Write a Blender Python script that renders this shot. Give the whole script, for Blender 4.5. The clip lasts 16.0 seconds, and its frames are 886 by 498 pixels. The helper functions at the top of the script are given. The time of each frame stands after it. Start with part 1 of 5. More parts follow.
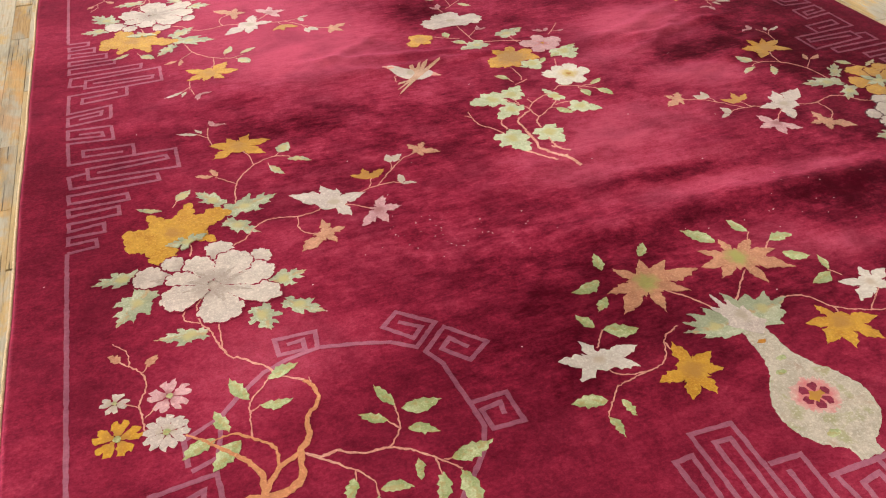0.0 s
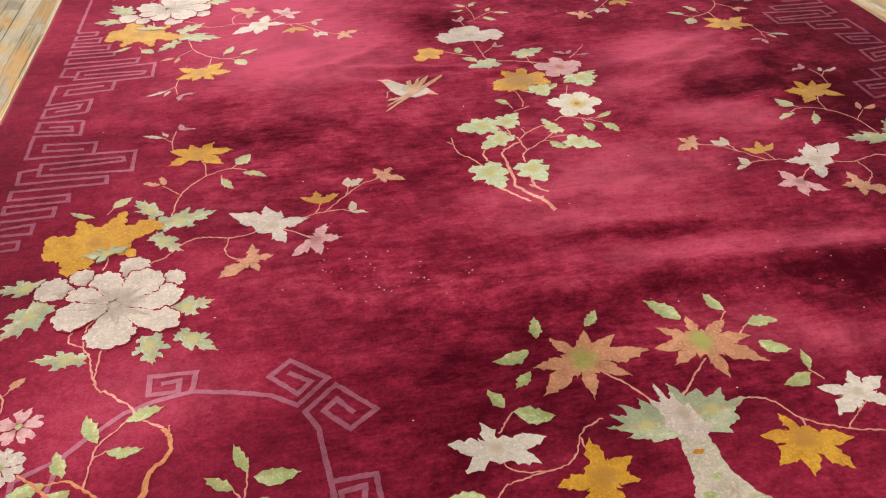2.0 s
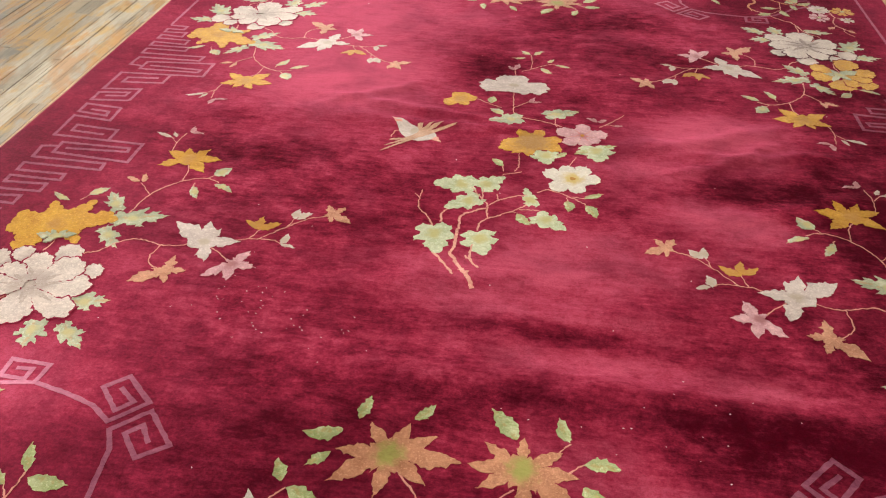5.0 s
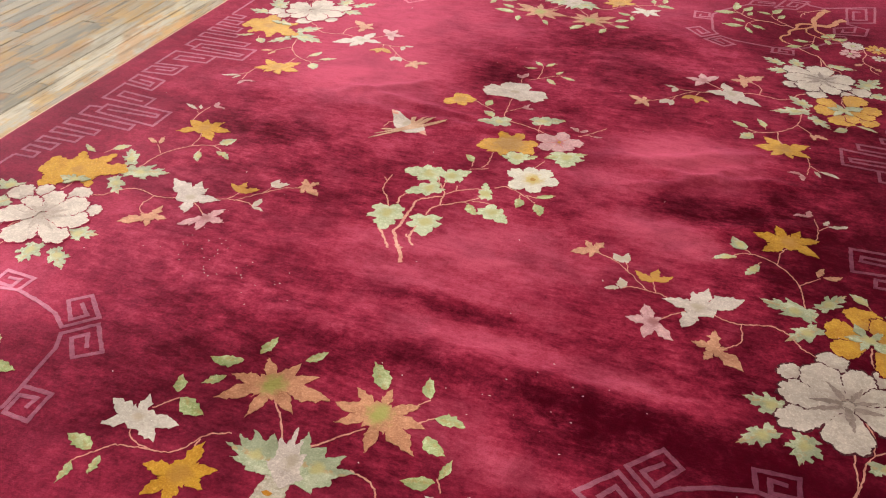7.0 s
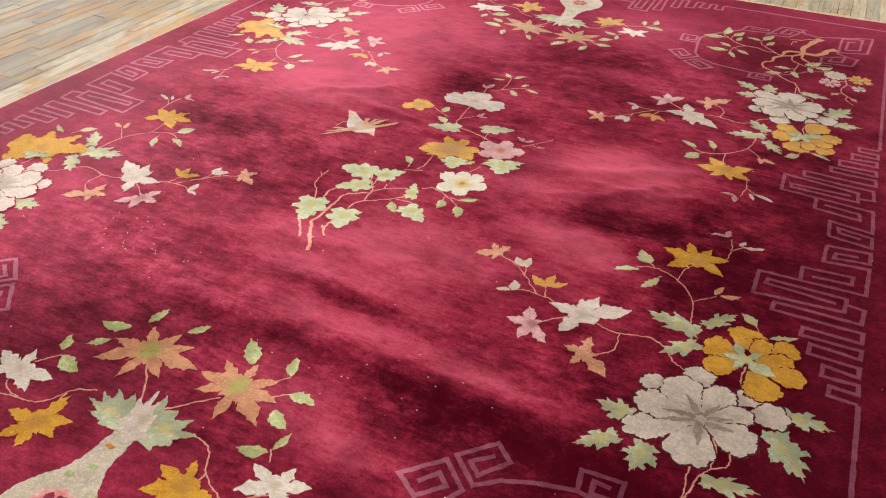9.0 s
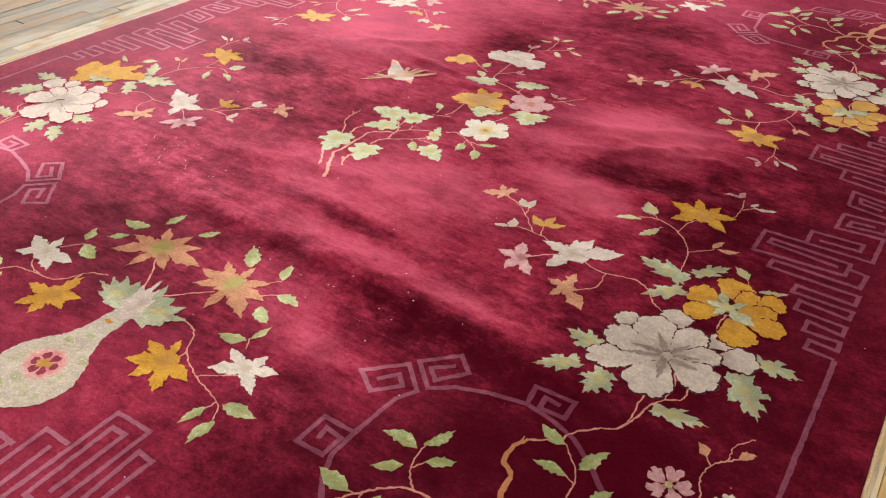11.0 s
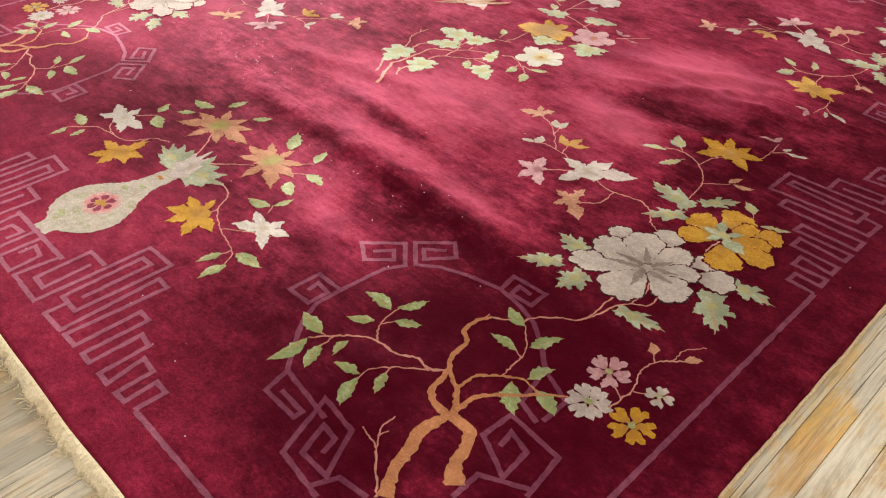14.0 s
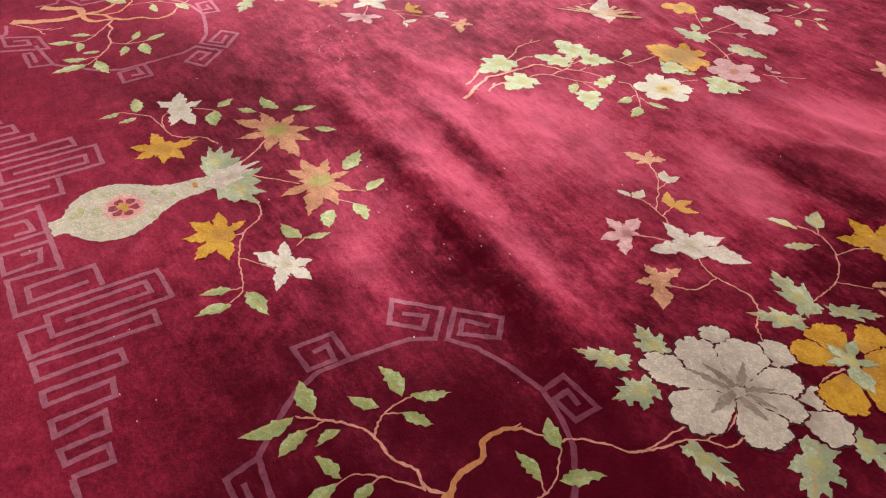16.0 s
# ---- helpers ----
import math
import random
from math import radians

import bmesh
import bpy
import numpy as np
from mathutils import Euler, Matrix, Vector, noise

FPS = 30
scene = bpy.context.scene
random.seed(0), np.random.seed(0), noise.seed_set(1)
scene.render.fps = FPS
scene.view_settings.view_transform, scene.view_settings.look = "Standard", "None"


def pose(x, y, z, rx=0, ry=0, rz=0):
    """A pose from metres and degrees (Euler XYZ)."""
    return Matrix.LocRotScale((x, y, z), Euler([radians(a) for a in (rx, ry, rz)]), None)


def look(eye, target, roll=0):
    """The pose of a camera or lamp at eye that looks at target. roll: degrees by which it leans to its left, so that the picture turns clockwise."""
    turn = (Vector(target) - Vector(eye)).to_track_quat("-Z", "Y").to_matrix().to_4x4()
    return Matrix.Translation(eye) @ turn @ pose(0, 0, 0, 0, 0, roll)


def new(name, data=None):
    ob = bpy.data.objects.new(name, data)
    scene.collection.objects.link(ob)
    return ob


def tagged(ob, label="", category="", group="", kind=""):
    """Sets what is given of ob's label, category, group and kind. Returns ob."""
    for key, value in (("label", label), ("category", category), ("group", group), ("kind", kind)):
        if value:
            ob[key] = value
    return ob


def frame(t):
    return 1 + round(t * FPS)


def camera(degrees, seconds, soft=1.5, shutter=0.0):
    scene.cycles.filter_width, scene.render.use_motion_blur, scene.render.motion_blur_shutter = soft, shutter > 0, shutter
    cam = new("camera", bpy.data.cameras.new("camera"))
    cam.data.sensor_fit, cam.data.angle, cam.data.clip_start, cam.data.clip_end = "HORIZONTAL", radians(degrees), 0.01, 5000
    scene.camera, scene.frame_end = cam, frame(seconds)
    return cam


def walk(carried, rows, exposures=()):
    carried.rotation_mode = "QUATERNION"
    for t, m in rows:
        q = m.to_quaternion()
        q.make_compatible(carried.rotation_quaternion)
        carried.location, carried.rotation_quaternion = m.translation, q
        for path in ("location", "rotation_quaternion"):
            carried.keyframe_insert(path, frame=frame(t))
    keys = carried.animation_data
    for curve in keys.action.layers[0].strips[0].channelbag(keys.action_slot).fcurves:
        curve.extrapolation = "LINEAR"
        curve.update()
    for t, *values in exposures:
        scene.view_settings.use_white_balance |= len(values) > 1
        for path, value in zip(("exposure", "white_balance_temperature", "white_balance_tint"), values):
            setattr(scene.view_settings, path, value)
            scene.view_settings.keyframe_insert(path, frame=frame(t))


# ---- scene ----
from mathutils.geometry import delaunay_2d_cdt as cdt

cam = camera(58.5, 16.0, 1.1)
PATH = [
    (0, (-0.908, -2.164, 1.114), (-0.382, -0.695, -0.138), -0.8),
    (0.5, (-0.801, -2.103, 1.101), (-0.341, -0.612, -0.151), -0.9),
    (1, (-0.663, -2.037, 1.08), (-0.265, -0.526, -0.169), -1.0),
    (1.5, (-0.585, -2.027, 1.055), (-0.245, -0.498, -0.188), -0.9),
    (2, (-0.509, -2.062, 1.059), (-0.228, -0.521, -0.184), -0.7),
    (2.5, (-0.426, -2.079, 1.081), (-0.211, -0.525, -0.16), -0.5),
    (3, (-0.305, -1.998, 1.083), (-0.166, -0.433, -0.155), -0.4),
    (3.2, (-0.255, -1.964, 1.076), (-0.149, -0.394, -0.16), -0.4),
    (5.3, (0.204, -1.965, 1.131), (-0.078, -0.41, -0.095), 0.5),
    (5.5, (0.258, -1.931, 1.131), (-0.06, -0.38, -0.092), 0.5),
    (6, (0.367, -1.88, 1.132), (-0.029, -0.345, -0.087), 0.6),
    (6.5, (0.474, -1.96, 1.147), (0.01, -0.44, -0.068), 0.7),
    (7, (0.592, -2.052, 1.184), (0.068, -0.546, -0.023), 0.6),
    (7.5, (0.702, -2.072, 1.205), (0.128, -0.574, 0.01), 0.7),
    (8, (0.828, -2.02, 1.216), (0.211, -0.529, 0.034), 0.8),
    (8.5, (0.942, -1.965, 1.198), (0.284, -0.485, 0.024), 1.0),
    (9, (0.998, -1.971, 1.17), (0.298, -0.505, 0.004), 1.0),
    (9.2, (1.028, -2.002, 1.162), (0.313, -0.545, -0.005), 1.0),
    (11.3, (1.288, -1.983, 1.08), (0.36, -0.66, -0.097), 1.3),
    (11.5, (1.308, -1.996, 1.079), (0.36, -0.687, -0.099), 1.4),
    (12, (1.4, -2.059, 1.086), (0.395, -0.799, -0.097), 1.0),
    (12.5, (1.465, -2.116, 1.098), (0.426, -0.895, -0.098), 0.7),
    (13, (1.495, -2.104, 1.078), (0.438, -0.917, -0.136), 0.8),
    (13.5, (1.543, -2.044, 1.061), (0.47, -0.893, -0.173), 1.0),
    (14, (1.578, -1.976, 1.055), (0.481, -0.872, -0.202), 1.5),
    (14.5, (1.546, -1.91, 1.038), (0.411, -0.865, -0.234), 1.6),
    (15, (1.471, -1.851, 1.019), (0.297, -0.865, -0.266), 1.8),
    (15.5, (1.437, -1.766, 1.001), (0.213, -0.854, -0.291), 1.9),
    (16, (1.428, -1.645, 0.991), (0.15, -0.817, -0.305), 1.9),
]
walk(cam, [(t, look(eye, target, roll)) for t, eye, target, roll in PATH])

# ---- light ----
world = bpy.data.worlds.new("world")
scene.world = world
world.use_nodes = True
world.node_tree.nodes["Background"].inputs["Color"].default_value = (0.80, 0.86, 1.0, 1)
world.node_tree.nodes["Background"].inputs["Strength"].default_value = 0.25


def area(name, eye, target, sx, sy, power, colour):
    data = bpy.data.lights.new(name, "AREA")
    data.shape, data.size, data.size_y, data.energy, data.color = "RECTANGLE", sx, sy, power, colour
    ob = new(name, data)
    ob.matrix_world = look(eye, target)
    return ob


area("window_light", (-9.4, 3.4, 2.1), (0.0, 0.2, 0.0), 6.4, 2.3, 1950, (1.0, 0.97, 0.96))
# unseen soft fill from above, added to brighten floor and rug; no fixtures built
area("overhead_fill_a", (-1.4, -0.6, 3.2), (-1.4, -0.6, 0), 2.6, 1.0, 38, (1.0, 0.93, 0.87))
area("overhead_fill_b", (2.6, -1.8, 3.2), (2.6, -1.8, 0), 2.6, 1.0, 42, (1.0, 0.93, 0.87))

# ---- materials ----


def shader(name):
    m = bpy.data.materials.new(name)
    m.use_nodes = True
    m.node_tree.nodes.clear()
    return m, m.node_tree.nodes, m.node_tree.links


def nodes_of(tree):
    """Short-hands that add nodes to a tree and wire them up."""
    def add(kind, **given):
        n = tree.nodes.new(kind)
        for key, value in given.items():
            if isinstance(value, bpy.types.NodeSocket):
                tree.links.new(value, n.inputs[key.replace("_", " ")])
            else:
                n.inputs[key.replace("_", " ")].default_value = value
        return n

    def calc(op, a, b=None, c=None, clamp=False):
        n = tree.nodes.new("ShaderNodeMath")
        n.operation, n.use_clamp = op, clamp
        for i, v in enumerate((a, b, c)):
            if isinstance(v, bpy.types.NodeSocket):
                tree.links.new(v, n.inputs[i])
            elif v is not None:
                n.inputs[i].default_value = v
        return n.outputs[0]

    def vec(op, a, b=None, scale=None):
        n = tree.nodes.new("ShaderNodeVectorMath")
        n.operation = op
        for i, v in enumerate((a, b)):
            if isinstance(v, bpy.types.NodeSocket):
                tree.links.new(v, n.inputs[i])
            elif v is not None:
                n.inputs[i].default_value = v
        if scale is not None:
            if isinstance(scale, bpy.types.NodeSocket):
                tree.links.new(scale, n.inputs["Scale"])
            else:
                n.inputs["Scale"].default_value = scale
        return n.outputs["Vector"] if op not in ("LENGTH", "DISTANCE", "DOT_PRODUCT") else n.outputs["Value"]

    def mix(f, a, b):
        n = tree.nodes.new("ShaderNodeMix")
        n.data_type = "RGBA"
        for i, v in ((0, f), (6, a), (7, b)):
            if isinstance(v, bpy.types.NodeSocket):
                tree.links.new(v, n.inputs[i])
            else:
                n.inputs[i].default_value = v if i == 0 else (*v, 1)
        return n.outputs[2]

    def ramp(v, lo, hi, a=0.0, b=1.0):
        n = tree.nodes.new("ShaderNodeMapRange")
        n.interpolation_type = "SMOOTHSTEP"
        tree.links.new(v, n.inputs[0])
        for i, x in enumerate((lo, hi, a, b)):
            n.inputs[i + 1].default_value = x
        return n.outputs[0]

    def noise_of(vector, scale, detail=3.0, rough=0.55, warp=0.0):
        n = tree.nodes.new("ShaderNodeTexNoise")
        tree.links.new(vector, n.inputs["Vector"])
        n.inputs["Scale"].default_value, n.inputs["Detail"].default_value = scale, detail
        n.inputs["Roughness"].default_value, n.inputs["Distortion"].default_value = rough, warp
        return n.outputs[0]
    return add, calc, vec, mix, ramp, noise_of


def nap_light_group():
    """The nap's light and dark, painted in patches over the whole rug, and its lean."""
    g = bpy.data.node_groups.new("pile_light_and_lean", "ShaderNodeTree")
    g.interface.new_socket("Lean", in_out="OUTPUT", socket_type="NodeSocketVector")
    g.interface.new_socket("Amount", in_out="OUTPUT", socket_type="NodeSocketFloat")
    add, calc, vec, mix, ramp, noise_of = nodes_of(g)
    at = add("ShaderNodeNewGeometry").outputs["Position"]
    # clouds of light and dark nap, broad and fine, a little longer across the rug
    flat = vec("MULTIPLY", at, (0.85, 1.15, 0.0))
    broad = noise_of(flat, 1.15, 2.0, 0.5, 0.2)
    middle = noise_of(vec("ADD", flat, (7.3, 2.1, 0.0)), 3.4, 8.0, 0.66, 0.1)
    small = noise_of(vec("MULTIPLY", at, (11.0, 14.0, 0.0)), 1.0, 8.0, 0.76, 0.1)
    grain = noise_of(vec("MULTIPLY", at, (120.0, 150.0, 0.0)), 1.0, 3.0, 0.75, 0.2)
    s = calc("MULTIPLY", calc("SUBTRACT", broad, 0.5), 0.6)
    # strong mottling in the middle, weak towards the borders
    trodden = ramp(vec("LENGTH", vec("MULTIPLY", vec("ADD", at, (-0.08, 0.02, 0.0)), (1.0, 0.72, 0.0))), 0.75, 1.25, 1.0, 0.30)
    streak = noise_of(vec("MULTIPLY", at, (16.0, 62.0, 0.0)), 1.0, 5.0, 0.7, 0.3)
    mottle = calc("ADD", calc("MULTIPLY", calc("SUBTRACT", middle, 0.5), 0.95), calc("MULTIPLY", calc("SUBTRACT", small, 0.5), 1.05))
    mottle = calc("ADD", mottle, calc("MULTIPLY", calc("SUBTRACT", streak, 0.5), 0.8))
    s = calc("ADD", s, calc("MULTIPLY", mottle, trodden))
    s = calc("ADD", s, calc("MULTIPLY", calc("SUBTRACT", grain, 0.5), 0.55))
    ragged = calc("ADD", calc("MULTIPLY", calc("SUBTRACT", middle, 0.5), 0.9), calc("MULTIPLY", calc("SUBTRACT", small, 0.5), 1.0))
    for cx, cy, rx, ry, turn, k in LIGHT_PATCHES + DARK_PATCHES:
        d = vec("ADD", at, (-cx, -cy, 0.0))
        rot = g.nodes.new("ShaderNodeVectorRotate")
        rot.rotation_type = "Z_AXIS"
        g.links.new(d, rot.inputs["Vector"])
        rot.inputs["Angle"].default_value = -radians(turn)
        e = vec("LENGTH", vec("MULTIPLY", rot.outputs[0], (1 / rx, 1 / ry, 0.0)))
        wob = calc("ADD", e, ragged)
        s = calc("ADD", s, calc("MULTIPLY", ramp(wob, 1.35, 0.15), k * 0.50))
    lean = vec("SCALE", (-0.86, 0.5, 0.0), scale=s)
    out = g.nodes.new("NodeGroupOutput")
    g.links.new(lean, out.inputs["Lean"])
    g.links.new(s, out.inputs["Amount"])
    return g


# patches of painted light on the pile: centre, half sizes, turn, strength
LIGHT_PATCHES = [
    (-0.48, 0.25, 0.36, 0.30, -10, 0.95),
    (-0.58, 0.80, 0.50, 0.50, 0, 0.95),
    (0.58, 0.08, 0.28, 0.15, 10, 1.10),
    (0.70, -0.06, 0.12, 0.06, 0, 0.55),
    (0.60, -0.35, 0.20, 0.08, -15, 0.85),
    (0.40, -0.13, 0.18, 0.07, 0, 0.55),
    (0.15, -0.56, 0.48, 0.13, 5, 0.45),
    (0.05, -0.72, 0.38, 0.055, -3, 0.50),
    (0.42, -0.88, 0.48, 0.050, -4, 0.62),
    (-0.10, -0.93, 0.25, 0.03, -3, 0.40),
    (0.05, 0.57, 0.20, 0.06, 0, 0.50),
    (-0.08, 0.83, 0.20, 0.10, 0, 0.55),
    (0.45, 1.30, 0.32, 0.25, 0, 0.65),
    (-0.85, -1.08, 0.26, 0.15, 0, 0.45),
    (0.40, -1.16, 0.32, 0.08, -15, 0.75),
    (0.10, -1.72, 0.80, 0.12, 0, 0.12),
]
# patches of painted shade on the pile
DARK_PATCHES = [
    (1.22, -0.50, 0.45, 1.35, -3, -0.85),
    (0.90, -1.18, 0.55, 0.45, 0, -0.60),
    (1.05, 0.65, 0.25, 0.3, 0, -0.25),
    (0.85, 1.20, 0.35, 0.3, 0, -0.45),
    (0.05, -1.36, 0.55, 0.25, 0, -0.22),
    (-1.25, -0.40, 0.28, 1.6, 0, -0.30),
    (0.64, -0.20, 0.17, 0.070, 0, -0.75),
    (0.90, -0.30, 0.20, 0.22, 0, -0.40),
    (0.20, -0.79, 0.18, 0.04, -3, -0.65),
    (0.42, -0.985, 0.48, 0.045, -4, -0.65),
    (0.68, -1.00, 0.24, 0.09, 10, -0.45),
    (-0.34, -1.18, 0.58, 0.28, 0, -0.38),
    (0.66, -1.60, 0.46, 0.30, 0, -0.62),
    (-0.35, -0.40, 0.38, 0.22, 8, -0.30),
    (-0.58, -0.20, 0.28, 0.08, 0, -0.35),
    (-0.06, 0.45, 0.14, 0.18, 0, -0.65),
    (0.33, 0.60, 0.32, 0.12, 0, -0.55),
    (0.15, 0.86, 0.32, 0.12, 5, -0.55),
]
NAP_NODES = nap_light_group()


def wool(name, deep, light, centre=None, reach=0.05, sheen=0.55, lean=0.55, brushed=None, tint=None, gloss=0.10, stains=False, rough=0.85, lustre=None, share=0.45, vein=None, mid=None):
    """Knotted wool pile: heathered colour, knots, nap that tilts the shading and tones the colour."""
    m, nodes, links = shader(name)
    add, calc, vec, mix, ramp, noise_of = nodes_of(m.node_tree)
    geo = add("ShaderNodeNewGeometry")
    at = geo.outputs["Position"]
    nap = nodes.new("ShaderNodeGroup")
    nap.node_tree = NAP_NODES
    heather = noise_of(at, 38.0, 4.0, 0.65)
    knots = noise_of(at, 330.0, 2.0, 0.6)
    worn = noise_of(at, 4.5, 5.0, 0.62, 0.4)
    base = mix(ramp(heather, 0.3, 0.72), deep, light)
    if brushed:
        # nap highlights and shade mixed into the colour, lifted by the wool's own fleck
        painted_nap = ramp(calc("ADD", nap.outputs["Amount"], calc("MULTIPLY", calc("SUBTRACT", heather, 0.5), 0.5)), -0.78, 0.90, 0.0, 1.0)
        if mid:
            base = mix(ramp(painted_nap, 0.0, 0.58), base, mid)
            base = mix(ramp(painted_nap, 0.36, 1.0), base, brushed)
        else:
            base = mix(painted_nap, base, brushed)
    base = mix(calc("MULTIPLY", ramp(knots, 0.42, 0.75), 0.35), base, tuple(min(1.0, c * 1.5 + 0.001) for c in light))
    blot = noise_of(at, 85.0, 3.0, 0.7, 0.3)
    base = mix(calc("MULTIPLY", ramp(worn, 0.40, 0.72), 0.50), base, deep)
    base = mix(calc("MULTIPLY", ramp(blot, 0.52, 0.80), 0.28 if brushed else 0.55), base, tuple(c * 0.72 for c in deep))
    if stains:
        base = mix(calc("MULTIPLY", ramp(noise_of(at, 17.0, 4.0, 0.6, 0.6), 0.52, 0.66), 0.6), base, (0.30, 0.32, 0.10))
        base = mix(calc("MULTIPLY", ramp(noise_of(vec("ADD", at, (3.3, 8.1, 0.0)), 14.0, 4.0, 0.6, 0.6), 0.55, 0.70), 0.5), base, (0.40, 0.22, 0.15))
    if not brushed:
        # single knots of other dye lots
        fleck = noise_of(vec("ADD", at, (1.7, 6.2, 0.0)), 150.0, 2.0, 0.6)
        base = mix(calc("MULTIPLY", ramp(fleck, 0.54, 0.66), 0.55), base, tuple(min(0.9, c * 1.22 + 0.03) for c in light))
    if centre or vein:
        here = add("ShaderNodeTexCoord").outputs["Object"]
    if vein:
        # one half of the leaf paler, and a broken midrib of rusty knots
        axis = add("ShaderNodeSeparateXYZ", Vector=here)
        wild = calc("MULTIPLY", calc("SUBTRACT", noise_of(at, 110.0, 3.0, 0.65), 0.5), 0.030)
        half = ramp(calc("ADD", axis.outputs[1], wild), -0.006, 0.006)
        base = mix(calc("MULTIPLY", half, 0.50), base, tuple(c * 0.70 for c in deep))
        rib = ramp(calc("ABSOLUTE", calc("ADD", axis.outputs[1], calc("MULTIPLY", wild, 0.7))), 0.0075, 0.0015)
        rib = calc("MULTIPLY", rib, ramp(noise_of(at, 75.0, 2.0, 0.6), 0.42, 0.58))
        base = mix(calc("MULTIPLY", rib, 0.65), base, vein)
    if centre:
        far = calc("ADD", vec("LENGTH", here), calc("MULTIPLY", calc("SUBTRACT", noise_of(at, 60.0, 3.0), 0.5), reach * 1.3))
        base = mix(ramp(far, reach * 1.1, reach * 0.25), base, centre)
    # flowers and leaves take the nap's shade as a darker colour too
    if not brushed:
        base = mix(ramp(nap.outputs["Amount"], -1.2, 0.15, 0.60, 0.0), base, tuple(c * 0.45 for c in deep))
    tilted = vec("NORMALIZE", vec("ADD", geo.outputs["Normal"], vec("SCALE", nap.outputs["Lean"], scale=lean)))
    bump = add("ShaderNodeBump", Strength=0.26 if brushed else 0.38, Distance=0.003, Height=calc("ADD", knots, calc("MULTIPLY", heather, 0.8)), Normal=tilted)
    p = add("ShaderNodeBsdfPrincipled", Base_Color=base, Roughness=rough, Normal=bump.outputs[0])
    p.inputs["Specular IOR Level"].default_value = gloss
    if tint:
        p.inputs["Specular Tint"].default_value = (*tint, 1)
    # highlights placed by the painted patches: sheen follows the nap amount
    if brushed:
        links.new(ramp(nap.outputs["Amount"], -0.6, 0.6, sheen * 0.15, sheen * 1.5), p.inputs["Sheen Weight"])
    else:
        p.inputs["Sheen Weight"].default_value = sheen
    p.inputs["Sheen Roughness"].default_value = 0.45
    p.inputs["Sheen Tint"].default_value = (*(tint or [0.62 + 0.38 * c for c in light]), 1)
    surface = p.outputs[0]
    if not lustre:
        lustre, share = tuple(c * 0.95 for c in light), 0.14
    if lustre:
        # the shine of combed fibre, coloured by the wool, dimmed in the dark patches
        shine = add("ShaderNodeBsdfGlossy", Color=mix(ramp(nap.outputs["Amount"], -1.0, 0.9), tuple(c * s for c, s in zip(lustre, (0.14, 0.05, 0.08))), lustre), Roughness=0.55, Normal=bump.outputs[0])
        both = add("ShaderNodeMixShader", Fac=share)
        links.new(surface, both.inputs[1])
        links.new(shine.outputs[0], both.inputs[2])
        surface = both.outputs[0]
    links.new(surface, add("ShaderNodeOutputMaterial").inputs["Surface"])
    return m


# deep, mid and brushed: shaded to highlit tones of the same wool
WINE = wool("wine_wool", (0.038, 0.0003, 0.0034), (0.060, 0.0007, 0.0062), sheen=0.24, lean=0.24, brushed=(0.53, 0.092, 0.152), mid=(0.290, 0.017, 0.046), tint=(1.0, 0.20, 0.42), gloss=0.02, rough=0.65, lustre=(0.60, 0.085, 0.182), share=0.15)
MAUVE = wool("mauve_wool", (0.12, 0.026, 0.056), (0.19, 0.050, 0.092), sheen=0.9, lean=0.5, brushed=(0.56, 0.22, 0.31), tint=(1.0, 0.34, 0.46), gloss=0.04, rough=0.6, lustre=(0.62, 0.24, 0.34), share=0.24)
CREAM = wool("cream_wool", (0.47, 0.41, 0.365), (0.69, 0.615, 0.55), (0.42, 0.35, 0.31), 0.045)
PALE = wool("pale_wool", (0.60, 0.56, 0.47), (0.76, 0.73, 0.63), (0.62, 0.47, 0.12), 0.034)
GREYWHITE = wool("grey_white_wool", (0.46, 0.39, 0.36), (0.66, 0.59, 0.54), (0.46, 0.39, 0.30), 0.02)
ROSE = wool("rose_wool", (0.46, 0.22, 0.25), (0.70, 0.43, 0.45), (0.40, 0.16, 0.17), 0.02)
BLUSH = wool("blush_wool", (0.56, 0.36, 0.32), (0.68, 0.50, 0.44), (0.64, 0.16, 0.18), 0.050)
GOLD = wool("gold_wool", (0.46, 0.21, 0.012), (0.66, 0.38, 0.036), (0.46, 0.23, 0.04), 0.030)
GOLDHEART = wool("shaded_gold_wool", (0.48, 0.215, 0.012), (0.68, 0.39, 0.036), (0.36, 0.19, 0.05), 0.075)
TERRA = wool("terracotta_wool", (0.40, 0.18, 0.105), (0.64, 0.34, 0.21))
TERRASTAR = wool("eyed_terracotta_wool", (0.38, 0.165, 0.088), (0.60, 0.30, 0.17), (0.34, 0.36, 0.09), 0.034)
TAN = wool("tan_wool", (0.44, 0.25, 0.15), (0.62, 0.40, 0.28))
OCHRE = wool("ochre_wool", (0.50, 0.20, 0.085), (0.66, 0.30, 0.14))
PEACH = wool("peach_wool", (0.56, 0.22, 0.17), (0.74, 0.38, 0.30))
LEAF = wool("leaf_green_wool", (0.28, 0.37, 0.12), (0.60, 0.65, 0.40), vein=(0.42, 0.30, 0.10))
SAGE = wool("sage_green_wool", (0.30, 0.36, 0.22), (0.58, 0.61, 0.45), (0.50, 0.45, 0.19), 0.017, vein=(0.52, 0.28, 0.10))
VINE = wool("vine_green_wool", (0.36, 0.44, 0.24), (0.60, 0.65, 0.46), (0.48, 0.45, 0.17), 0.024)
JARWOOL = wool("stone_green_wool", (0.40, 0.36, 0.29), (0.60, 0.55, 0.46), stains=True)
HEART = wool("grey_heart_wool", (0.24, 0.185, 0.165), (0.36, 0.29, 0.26))
